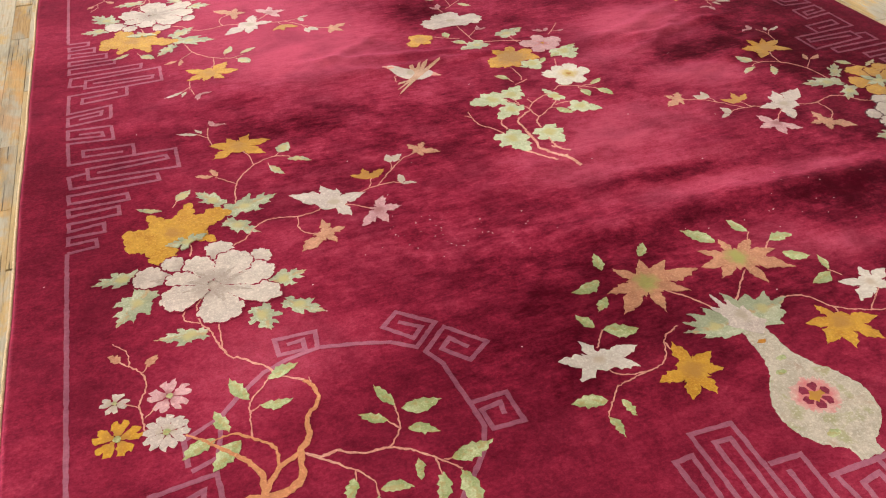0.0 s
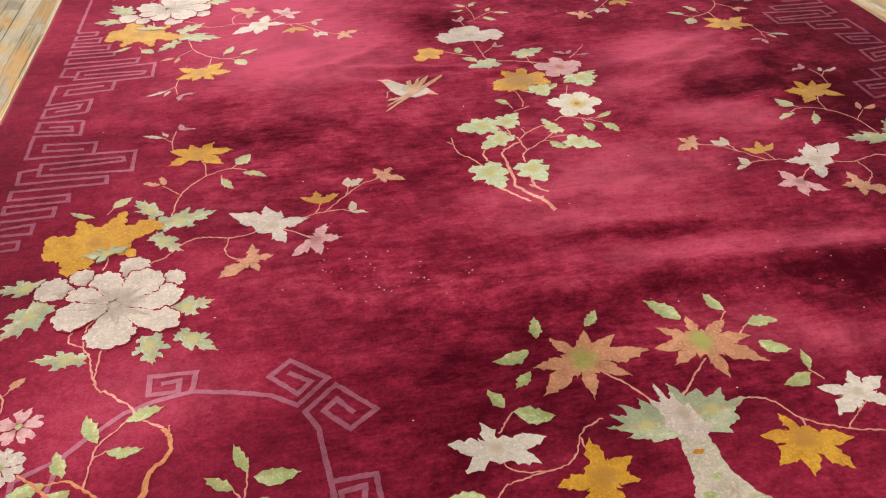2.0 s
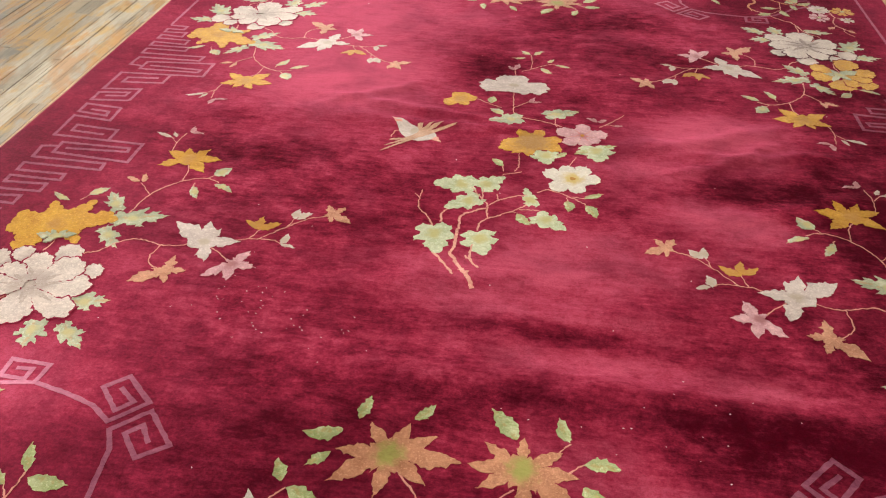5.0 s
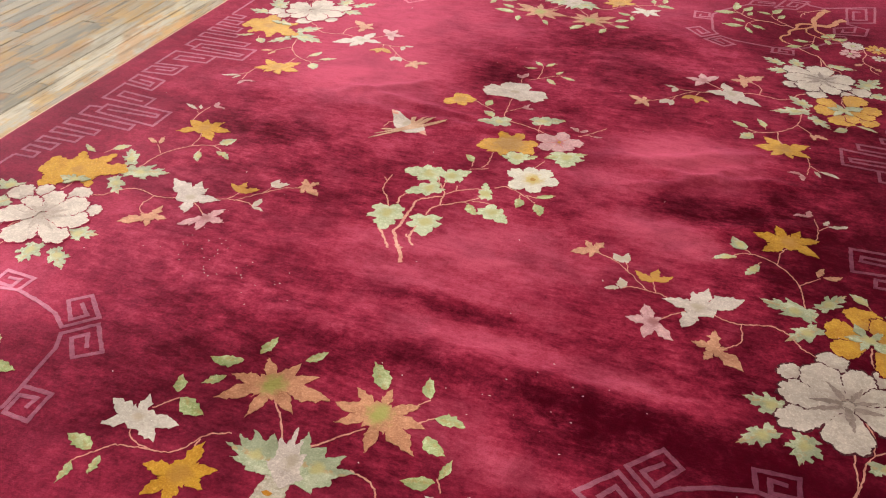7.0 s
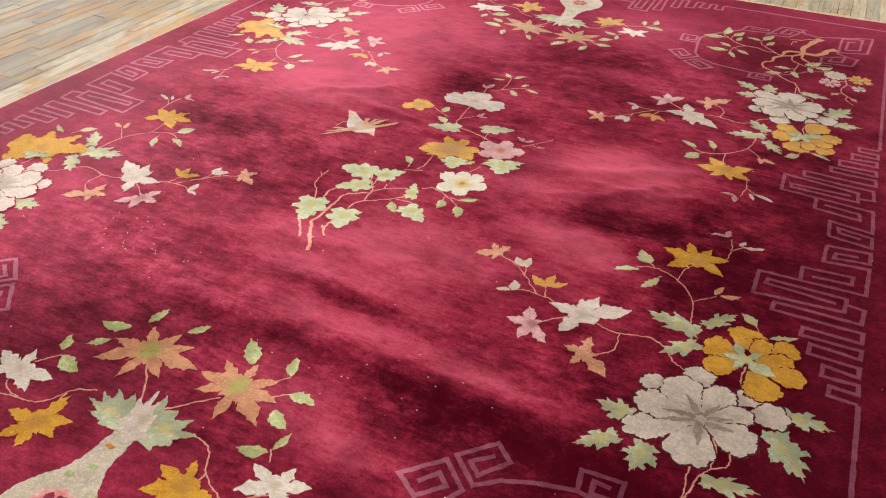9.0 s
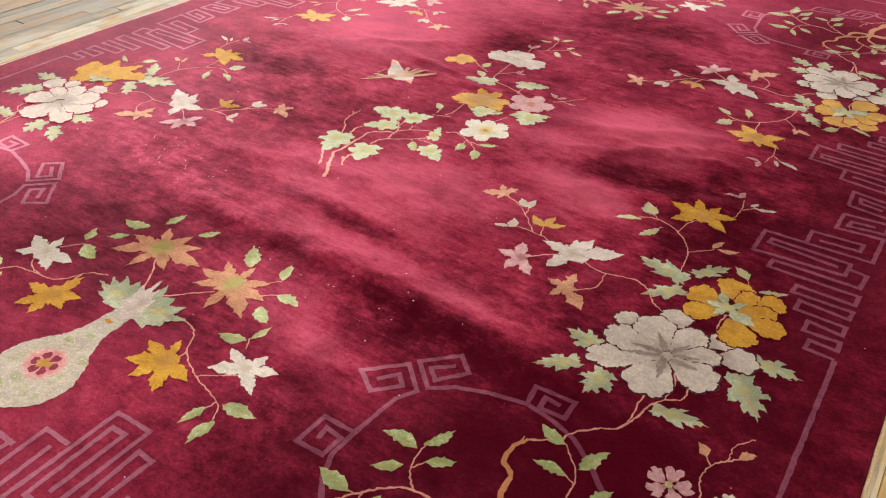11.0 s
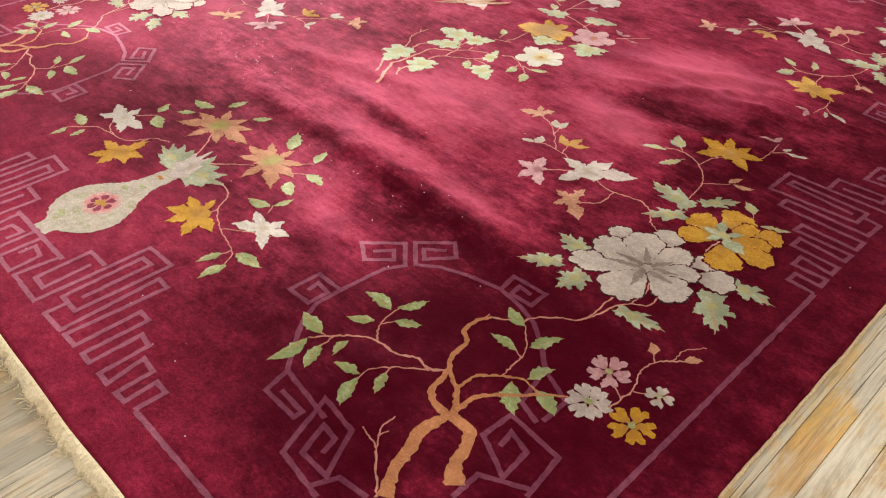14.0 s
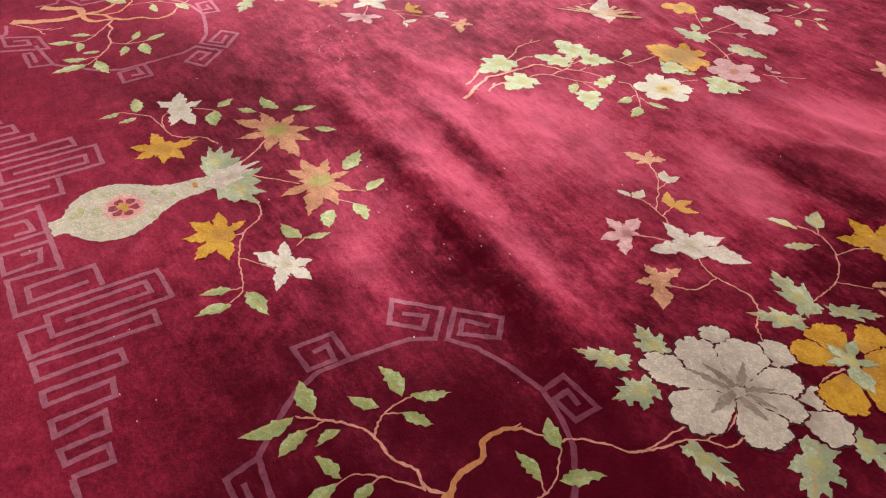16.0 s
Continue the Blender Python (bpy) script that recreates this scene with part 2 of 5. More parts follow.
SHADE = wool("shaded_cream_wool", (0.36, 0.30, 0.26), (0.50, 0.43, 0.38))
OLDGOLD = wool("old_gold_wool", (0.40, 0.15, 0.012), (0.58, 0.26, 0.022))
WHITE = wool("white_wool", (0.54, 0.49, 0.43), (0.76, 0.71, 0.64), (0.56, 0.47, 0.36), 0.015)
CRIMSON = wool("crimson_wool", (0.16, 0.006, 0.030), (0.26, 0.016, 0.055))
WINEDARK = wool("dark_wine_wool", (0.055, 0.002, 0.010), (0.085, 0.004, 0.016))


def thread_material(name, deep, light):
    m, nodes, links = shader(name)
    add, calc, vec, mix, ramp, noise_of = nodes_of(m.node_tree)
    at = add("ShaderNodeNewGeometry").outputs["Position"]
    n = noise_of(at, 320.0, 4.0, 0.7)
    base = mix(ramp(n, 0.25, 0.65), deep, light)
    base = mix(calc("MULTIPLY", ramp(noise_of(at, 9.0, 3.0), 0.45, 0.7), 0.5), base, deep)
    bump = add("ShaderNodeBump", Strength=0.8, Distance=0.003, Height=n)
    p = add("ShaderNodeBsdfPrincipled", Base_Color=base, Roughness=0.9, Normal=bump.outputs[0])
    links.new(p.outputs[0], add("ShaderNodeOutputMaterial").inputs["Surface"])
    return m


COTTON = thread_material("cream_cotton", (0.66, 0.53, 0.31), (0.88, 0.79, 0.57))
CORD = thread_material("tan_cord", (0.50, 0.33, 0.19), (0.76, 0.60, 0.38))
LINT = thread_material("white_lint", (0.75, 0.70, 0.66), (0.90, 0.86, 0.82))


def plank_material(name, per_island):
    """Old strip flooring: bare wood and worn grey-cream paint, board by board."""
    m, nodes, links = shader(name)
    add, calc, vec, mix, ramp, noise_of = nodes_of(m.node_tree)
    at = add("ShaderNodeNewGeometry")
    chance = at.outputs["Random Per Island"] if per_island else add("ShaderNodeObjectInfo").outputs["Random"]
    shift = vec("SCALE", (37.0, 91.0, 13.0), scale=chance)
    here = vec("ADD", at.outputs["Position"], shift)
    world_at = at.outputs["Position"]
    grain = noise_of(vec("MULTIPLY", here, (1.0, 0.030, 1.0)), 260.0, 4.0, 0.65, 0.15)
    bands = noise_of(vec("MULTIPLY", here, (1.0, 0.07, 1.0)), 55.0, 5.0, 0.62, 0.35)
    paint = noise_of(vec("MULTIPLY", here, (1.0, 0.35, 1.0)), 14.0, 6.0, 0.68, 0.3)
    cracks = noise_of(vec("MULTIPLY", here, (1.0, 0.018, 1.0)), 130.0, 3.0, 0.6, 0.1)
    # old spills and worn coats that run over several boards
    spill = noise_of(vec("MULTIPLY", world_at, (1.0, 0.40, 1.0)), 3.2, 6.0, 0.66, 0.3)
    amber = noise_of(vec("ADD", vec("MULTIPLY", world_at, (1.0, 0.42, 1.0)), (5.2, 1.3, 0.0)), 7.5, 6.0, 0.66, 0.4)
    rust = noise_of(vec("ADD", vec("MULTIPLY", world_at, (1.0, 0.36, 1.0)), (9.7, 4.4, 0.0)), 5.0, 6.0, 0.68, 0.4)
    second = calc("FRACT", calc("MULTIPLY", chance, 7.31))
    third = calc("FRACT", calc("MULTIPLY", chance, 23.7))
    speck = calc("MULTIPLY", calc("SUBTRACT", paint, 0.5), 0.5)
    place = add("ShaderNodeSeparateXYZ", Vector=world_at)
    # few spills before the near end of the rug
    clean = calc("SUBTRACT", 1.0, calc("MULTIPLY", calc("MULTIPLY", ramp(place.outputs[1], -1.65, -1.95), ramp(place.outputs[0], 1.40, 1.10)), 0.75))
    clean = calc("MULTIPLY", clean, ramp(place.outputs[1], 1.6, 1.95, 1.0, 0.45))
    lines = ramp(calc("ADD", grain, calc("MULTIPLY", calc("SUBTRACT", bands, 0.5), 0.4)), 0.42, 0.68)
    # paler coat to the right, beside the rug's left edge, and past its far end
    limit = calc("ADD", calc("SUBTRACT", calc("MULTIPLY", place.outputs[0], 0.90), calc("MULTIPLY", place.outputs[1], 0.15)), calc("MULTIPLY", speck, 2.0))
    strip = ramp(calc("ADD", place.outputs[0], calc("MULTIPLY", calc("SUBTRACT", spill, 0.5), 1.2)), -1.62, -1.42)
    far_end = calc("MULTIPLY", ramp(place.outputs[1], 1.6, 1.95), ramp(calc("ADD", place.outputs[0], speck), -0.7, 0.3))
    pale_zone = calc("MAXIMUM", calc("MAXIMUM", ramp(limit, 0.60, 1.0), calc("MULTIPLY", strip, 0.50)), far_end)
    old = mix(ramp(third, 0.1, 0.9), (0.155, 0.142, 0.110), (0.29, 0.255, 0.180))
    pale_coat = mix(ramp(third, 0.1, 0.9), (0.54, 0.51, 0.42), (0.75, 0.70, 0.57))
    coat = mix(pale_zone, old, pale_coat)
    coat = mix(calc("MULTIPLY", ramp(bands, 0.45, 0.70), 0.35), coat, mix(pale_zone, (0.42, 0.32, 0.18), (0.68, 0.56, 0.36)))
    wood = mix(pale_zone, mix(ramp(bands, 0.32, 0.68), (0.22, 0.13, 0.055), (0.34, 0.22, 0.10)), mix(ramp(bands, 0.32, 0.68), (0.46, 0.29, 0.13), (0.64, 0.45, 0.22)))
    wood = mix(calc("MULTIPLY", lines, 0.35), wood, (0.24, 0.13, 0.055))
    bare = calc("ADD", calc("ADD", speck, calc("MULTIPLY", calc("SUBTRACT", spill, 0.5), 0.9)), calc("MULTIPLY", calc("SUBTRACT", second, 0.5), 0.42))
    base = mix(calc("MULTIPLY", ramp(bare, 0.10, 0.22), clean), coat, wood)
    yellow = mix(pale_zone, (0.40, 0.23, 0.055), (0.74, 0.50, 0.17))
    base = mix(calc("MULTIPLY", calc("MULTIPLY", ramp(calc("ADD", amber, speck), 0.50, 0.63), 0.70), clean), base, yellow)
    orange = mix(pale_zone, (0.34, 0.155, 0.045), (0.66, 0.36, 0.14))
    base = mix(calc("MULTIPLY", calc("MULTIPLY", ramp(calc("ADD", rust, speck), 0.53, 0.65), 0.60), clean), base, orange)
    base = mix(calc("MULTIPLY", ramp(second, 0.93, 0.94), calc("SUBTRACT", 0.85, calc("MULTIPLY", pale_zone, 0.6))), base, mix(ramp(bands, 0.3, 0.7), (0.50, 0.41, 0.24), (0.60, 0.50, 0.31)))
    base = mix(calc("MULTIPLY", lines, 0.32), base, (0.17, 0.13, 0.08))
    # trodden dirt in long smears, most of it in the soft grain
    smear = noise_of(vec("ADD", vec("MULTIPLY", world_at, (1.0, 0.16, 1.0)), (2.2, 7.7, 0.0)), 22.0, 6.0, 0.70, 0.3)
    base = mix(calc("MULTIPLY", ramp(smear, 0.48, 0.70), 0.55), base, (0.20, 0.175, 0.125))
    base = mix(calc("MULTIPLY", ramp(calc("ADD", cracks, calc("MULTIPLY", calc("SUBTRACT", chance, 0.5), 0.10)), 0.645, 0.69), 0.85), base, (0.07, 0.055, 0.04))
    base = mix(calc("MULTIPLY", ramp(noise_of(world_at, 70.0, 4.0, 0.7), 0.60, 0.8), 0.30), base, (0.66, 0.60, 0.48))
    bump = add("ShaderNodeBump", Strength=0.35, Distance=0.002, Height=calc("ADD", grain, calc("MULTIPLY", bands, 0.6)))
    p = add("ShaderNodeBsdfPrincipled", Base_Color=base, Roughness=calc("ADD", 0.62, calc("MULTIPLY", paint, 0.25)), Normal=bump.outputs[0])
    p.inputs["Specular IOR Level"].default_value = 0.14
    links.new(p.outputs[0], add("ShaderNodeOutputMaterial").inputs["Surface"])
    return m


PLANK = plank_material("strip_floor_board", False)
PLANKS = plank_material("strip_floor_rest", True)


def plain(name, colour, rough=0.9, grit=0.06):
    m, nodes, links = shader(name)
    add, calc, vec, mix, ramp, noise_of = nodes_of(m.node_tree)
    at = add("ShaderNodeNewGeometry").outputs["Position"]
    n = calc("ADD", noise_of(at, 2.3, 4.0), calc("MULTIPLY", noise_of(at, 60.0, 3.0), 0.4))
    base = mix(ramp(n, 0.4, 1.0), tuple(c * (1 - 2 * grit) for c in colour), colour)
    p = add("ShaderNodeBsdfPrincipled", Base_Color=base, Roughness=rough)
    links.new(p.outputs[0], add("ShaderNodeOutputMaterial").inputs["Surface"])
    return m


def joint_material():
    """What lies in the joints of the boards: dark gaps, here and there filled with dirt and old paint."""
    m, nodes, links = shader("floor_joint")
    add, calc, vec, mix, ramp, noise_of = nodes_of(m.node_tree)
    at = add("ShaderNodeNewGeometry").outputs["Position"]
    n = noise_of(vec("MULTIPLY", at, (17.0, 2.4, 1.0)), 1.0, 4.0, 0.7)
    base = mix(ramp(n, 0.42, 0.56), (0.035, 0.028, 0.020), (0.26, 0.20, 0.12))
    p = add("ShaderNodeBsdfPrincipled", Base_Color=base, Roughness=0.95)
    links.new(p.outputs[0], add("ShaderNodeOutputMaterial").inputs["Surface"])
    return m


SUBFLOOR = joint_material()
PLASTER = plain("white_plaster", (0.78, 0.76, 0.72))

# ---- setting ----


def mesh_of(name, verts, faces, material, smooth=False):
    me = bpy.data.meshes.new(name)
    me.from_pydata(verts, [], faces)
    me.materials.append(material)
    if smooth:
        me.polygons.foreach_set("use_smooth", [True] * len(me.polygons))
    me.update()
    return me


def box(name, lo, hi, material, label="", category="", kind="structure"):
    x0, y0, z0 = lo
    x1, y1, z1 = hi
    v = [(x, y, z) for z in (z0, z1) for y in (y0, y1) for x in (x0, x1)]
    f = [(0, 2, 3, 1), (4, 5, 7, 6), (0, 1, 5, 4), (2, 6, 7, 3), (0, 4, 6, 2), (1, 3, 7, 5)]
    return tagged(new(name, mesh_of(name, v, f, material)), label, category, "", kind)


ROOM = (-9.6, 4.6, -4.4, 7.0)
RX0, RX1, RY0, RY1 = -1.341, 1.381, -1.826, 1.838
x0, x1, y0, y1 = ROOM
floor = box("floor", (x0, y0, -0.12), (x1, y1, -0.006), SUBFLOOR, "worn wooden strip floor with patches of old cream paint", "floor")
box("wall_east", (x1, y0 - 0.2, -0.12), (x1 + 0.2, y1 + 0.2, 3.3), PLASTER, "plain white plastered wall", "wall")
box("wall_south", (x0, y0 - 0.2, -0.12), (x1, y0, 3.3), PLASTER, "plain white plastered wall", "wall")
box("wall_north", (x0, y1, -0.12), (x1, y1 + 0.2, 3.3), PLASTER, "plain white plastered wall", "wall")
box("wall_west", (x0 - 0.2, y0 - 0.2, -0.12), (x0, y1 + 0.2, 3.3), PLASTER, "plain white plastered wall", "wall")
box("ceiling", (x0 - 0.2, y0 - 0.2, 3.3), (x1 + 0.2, y1 + 0.2, 3.5), PLASTER, "plain white ceiling", "ceiling")

# ---- the rug ----
TOP = 0.012


def relief(x, y):
    """Height of the pile: slow waves and a few low creases."""
    z = TOP + 0.0022 * noise.noise((x * 1.3 + 4.1, y * 1.5, 0.3)) + 0.0009 * noise.noise((x * 4.5, y * 5.5, 1.7))
    for ax, ay, bx, by, wide, high in CREASES:
        dx, dy = bx - ax, by - ay
        ln = math.hypot(dx, dy)
        u = ((x - ax) * dx + (y - ay) * dy) / ln
        v = ((x - ax) * dy - (y - ay) * dx) / ln + 0.030 * noise.noise((u * 3.0, ax, 2.0)) + 0.022 * noise.noise((u * 11.0, ay, 7.0))
        end = max(0.0, -u, u - ln)
        z += 1.5 * high * math.exp(-(v / wide) ** 2 - (end / 0.12) ** 2)
    return z


CREASES = [
    (-0.10, -0.93, 0.35, -0.93, 0.045, 0.007),
    (0.30, -0.925, 0.68, -0.965, 0.045, 0.008),
    (0.45, 0.02, 0.72, 0.10, 0.030, 0.006),
    (-0.75, 0.02, -0.35, 0.10, 0.05, 0.004),
    (0.10, -0.76, 0.36, -0.72, 0.040, 0.005),
    (-0.46, 0.14, -0.34, 0.24, 0.022, 0.004),
    (-0.42, 0.13, -0.12, 0.10, 0.022, 0.006),
    (-0.36, 0.02, -0.02, 0.04, 0.022, 0.006),
    (0.60, -0.02, 0.80, -0.01, 0.018, 0.006),
    (0.52, -0.10, 0.70, 0.00, 0.022, 0.005),
    (0.62, -0.30, 0.86, -0.22, 0.030, 0.005),
    (-0.25, -0.70, 0.02, -0.62, 0.030, 0.004),
]


def edge_sway(u, k):
    return (0.012 if k == 4 else 0.006) * noise.noise((u * (2.6 if k == 4 else 1.7), k * 9.1, 0.0)) + 0.003 * noise.noise((u * 6.0, k * 5.3, 4.0))


def rug_body():
    step = 0.0125
    nx, ny = round((RX1 - RX0) / step), round((RY1 - RY0) / step)
    us = [0.0] * 2 + [i / nx for i in range(nx + 1)] + [1.0] * 2
    vs = [0.0] * 2 + [j / ny for j in range(ny + 1)] + [1.0] * 2
    verts, faces = [], []
    for j, v in enumerate(vs):
        for i, u in enumerate(us):
            ring = min(i, j, len(us) - 1 - i, len(vs) - 1 - j)
            x, y = RX0 + u * (RX1 - RX0), RY0 + v * (RY1 - RY0)
            inset = 0.007 if ring >= 2 else 0.0
            x += (inset if u < 0.003 else 0) - (inset if u > 0.997 else 0)
            y += (inset if v < 0.003 else 0) - (inset if v > 0.997 else 0)
            x += edge_sway(y, 1) * (1 - u) + edge_sway(y, 2) * u
            y += edge_sway(x, 3) * (1 - v) + edge_sway(x, 4) * v
            z = 0.0 if ring == 0 else 0.006 if ring == 1 else relief(x, y)
            verts.append((x, y, z))
    w = len(us)
    for j in range(len(vs) - 1):
        for i in range(w - 1):
            a = j * w + i
            faces.append((a, a + 1, a + w + 1, a + w))
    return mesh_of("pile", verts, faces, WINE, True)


rug = tagged(new("rug"), "wine-red art deco wool rug with woven flowers on wooden floor", "rug")


def child(name, mesh, parent, at=(0, 0, 0), label="", kind=""):
    ob = new(name, mesh)
    ob.parent = parent
    ob.location = Vector(at) - (parent.location if parent is not rug else Vector((0, 0, 0)))
    return tagged(ob, label, "", "", kind)


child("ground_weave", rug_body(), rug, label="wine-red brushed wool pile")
LIFT = 0.0006
rng = random.Random(5)


def smooth_line(points, step, closed=False):
    """Points spaced evenly on a soft curve through the given ones."""
    p = [Vector(q) for q in points]
    if len(p) == 2 and not closed:
        n = max(2, int((p[1] - p[0]).length / step))
        return [p[0].lerp(p[1], i / n) for i in range(n + 1)]
    out = []
    count = len(p)
    for i in range(count if closed else count - 1):
        a, b = p[i], p[(i + 1) % count]
        before = p[i - 1] if closed or i else a + (a - b)
        after = p[(i + 2) % count] if closed or i + 2 < count else b + (b - a)
        n = max(1, int((b - a).length / step))
        for k in range(n):
            t = k / n
            out.append(0.5 * (2 * a + (b - before) * t + (2 * before - 5 * a + 4 * b - after) * t * t + (3 * a - before - 3 * b + after) * t ** 3))
    if not closed:
        out.append(p[-1])
    return out


def woven(outline, step=0.0048, rough=0.0022):
    """A closed outline, stepped finely and roughened knot by knot."""
    out = []
    n = len(outline)
    for i in range(n):
        a, b = Vector(outline[i]), Vector(outline[(i + 1) % n])
        m = max(1, int((b - a).length / step))
        out += [a.lerp(b, k / m) for k in range(m)]
    return [q + Vector((rng.uniform(-rough, rough), rng.uniform(-rough, rough))) for q in out]


def inlay(name, outline, origin, material, parent, label="", lift=LIFT, axis=0.0):
    """A patch of coloured pile, a little proud of the ground, that follows the rug's relief."""
    from_geometry = Vector(origin)
    xs, ys = [q.x for q in outline], [q.y for q in outline]
    inner = []
    gap = 0.016
    for i in range(int((max(xs) - min(xs)) / gap) + 1):
        for j in range(int((max(ys) - min(ys)) / gap) + 1):
            inner.append(Vector((min(xs) + (i + 0.5) * gap, min(ys) + (j + 0.5) * gap)))
    n = len(outline)
    co, edges, faces, *_ = cdt(list(outline) + inner, [(i, (i + 1) % n) for i in range(n)], [list(range(n))], 1, 1e-6)
    used = sorted({i for f in faces for i in f})
    index = {k: i for i, k in enumerate(used)}
    base = relief(*from_geometry)
    turn = Matrix.Rotation(-axis, 2)

    def local(q, up):
        return (*(turn @ (Vector(q) - from_geometry)), relief(q[0], q[1]) + up - base)
    verts = [local(co[k], lift) for k in used]
    tris = [tuple(index[k] for k in f) for f in faces]
    # the cut sides go down into the ground pile
    count = {}
    for f in tris:
        for a, b in zip(f, f[1:] + f[:1]):
            count[(a, b)] = 1
    rim = [(a, b) for a, b in count if (b, a) not in count]
    low = {}
    for a, b in rim:
        for k in (a, b):
            if k not in low:
                low[k] = len(verts)
                v = verts[k]
                verts.append((v[0], v[1], v[2] - lift - 0.004))
    tris += [(b, a, low[a], low[b]) for a, b in rim]
    ob = child(name, mesh_of(name, verts, tris, material, False), parent, (from_geometry.x, from_geometry.y, base), label)
    ob.rotation_euler.z = axis
    return ob


def stem(W, points, w0, w1, name="stem", material=None):
    p = smooth_line([W(q) for q in points], 0.0055)
    n = len(p)
    left, right = [], []
    thick = w0 > 0.012
    swing = rng.uniform(0, 50)
    for i, q in enumerate(p):
        d = (p[min(i + 1, n - 1)] - p[max(i - 1, 0)]).normalized()
        side = Vector((-d.y, d.x))
        w = 0.5 * (w0 + (w1 - w0) * i / (n - 1)) * (0.76 if thick else 0.62)
        w *= 1 + 0.30 * noise.noise((i * 0.16, swing, 0)) + rng.uniform(-0.12, 0.12) if thick else rng.uniform(0.55, 1.35)
        q = q + side * (rng.uniform(-0.0016, 0.0016) + (0.0022 if thick else 0.0016) * noise.noise((i * 0.35, swing, 3)))
        left.append(q + side * (w + (rng.uniform(-0.001, 0.001) if thick else 0)))
        right.append(q - side * (w + (rng.uniform(-0.001, 0.001) if thick else 0)))
    verts, faces = [], []
    o = p[0]
    base = relief(*o)
    for a, b in zip(left, right):
        for q, up in ((a, -0.004), (a, LIFT), (b, LIFT), (b, -0.004)):
            verts.append((q.x - o.x, q.y - o.y, relief(*q) + up + (0.0004 if w0 > 0.01 else 0.0) - base))
    for i in range(n - 1):
        for k in range(3):
            a = 4 * i + k
            faces.append((a, a + 1, a + 5, a + 4))
    faces += [(3, 2, 1, 0), tuple(4 * n - 4 + k for k in range(4))]
    return child(name, mesh_of(name, verts, faces, material or PEACH), rug, (o.x, o.y, base))


def line(W, points, width=0.0095, name="key_line"):
    """A mauve line of the fretwork, with square corners."""
    p = [Vector(W(q)) for q in points]
    n = len(p)
    out = []
    for s in (1, -1):
        run = []
        for i in range(n):
            a = (p[i] - p[i - 1]).normalized() if i else (p[1] - p[0]).normalized()
            b = (p[i + 1] - p[i]).normalized() if i < n - 1 else a
            mid = Vector((-a.y - b.y, a.x + b.x))
            mid = mid.normalized() if mid.length > 1e-3 else Vector((-a.y, a.x))
            k = 1 / max(0.55, mid.dot(Vector((-a.y, a.x))))
            run.append(p[i] + mid * s * k * width / 2)
        out.append(run)
    left, right = out
    verts, faces = [], []
    o = p[0]
    base = relief(*o)
    for i in range(n - 1):
        m = max(1, int((p[i + 1] - p[i]).length / 0.009))
        first = len(verts)
        for k in range(m + 1):
            j = rng.uniform(-0.0012, 0.0012)
            a, b = left[i].lerp(left[i + 1], k / m), right[i].lerp(right[i + 1], k / m)
            d = (p[i + 1] - p[i]).normalized()
            side = Vector((-d.y, d.x)) * (j if 0 < k < m else 0)
            a, b = a + side, b + side * rng.uniform(-1, 1)
            for q, up in ((a, -0.004), (a, 0.0005), (b, 0.0005), (b, -0.004)):
                verts.append((q.x - o.x, q.y - o.y, relief(*q) + up - base))
        for k in range(m):
            for e in range(3):
                c = first + 4 * k + e
                faces.append((c, c + 1, c + 5, c + 4))
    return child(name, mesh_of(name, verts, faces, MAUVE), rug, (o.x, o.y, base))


def leaf(W, b, t, wide, material=None, name="leaf", parent=None):
    """A toothed leaf from its stalk to its tip."""
    b, t = Vector(W(b)), Vector(W(t))
    d = t - b
    side = Vector((-d.y, d.x))
    bend = rng.uniform(-0.10, 0.10)
    half = []
    n = 9
    for s in (1, -1):
        run = []
        for i in range(1, n):
            u = i / n
            w = 0.44 * wide * (math.sin(math.pi * u ** 0.78)) ** 1.05 * (1 + (0.17 if i % 2 else -0.08))
            run.append(b + d * (u + (0.03 if i % 2 else 0)) + side * (s * w + bend * math.sin(math.pi * u)))
        half.append(run)
    shape = [b] + half[0] + [t] + half[1][::-1]
    return inlay(name, woven(shape), b + d * 0.42, material or LEAF, parent or rug, lift=LIFT + 0.0002, axis=math.atan2(d.y, d.x))


def lobed(W, b, t, wide, material=None, name="lobed_leaf"):
    """A vine leaf with three pointed lobes to a side."""
    b, t = Vector(W(b)), Vector(W(t))
    d = t - b
    side = Vector((-d.y, d.x))
    shape = [b]
    lobes = ((0.02, 0.22), (-0.05, 0.46), (0.03, 0.56), (0.05, 0.84), (0.15, 0.70), (0.19, 0.52), (0.27, 0.60), (0.29, 0.82), (0.40, 0.80), (0.44, 0.98), (0.58, 1.06), (0.55, 0.76), (0.53, 0.48), (0.60, 0.44), (0.66, 0.56), (0.80, 0.58), (0.76, 0.36), (0.78, 0.24), (0.88, 0.22), (0.90, 0.10))
    for s in (1, -1):
        run = []
        k = rng.uniform(0.86, 1.12)
        for u, v in lobes:
            run.append(b + d * (u + rng.uniform(-0.025, 0.025)) + side * s * v * wide * k * 0.66 * rng.uniform(0.9, 1.1))
        shape += run if s == 1 else [t] + run[::-1]
    return inlay(name, woven(shape), b + d * 0.35, material or SAGE, rug, axis=math.atan2(d.y, d.x))


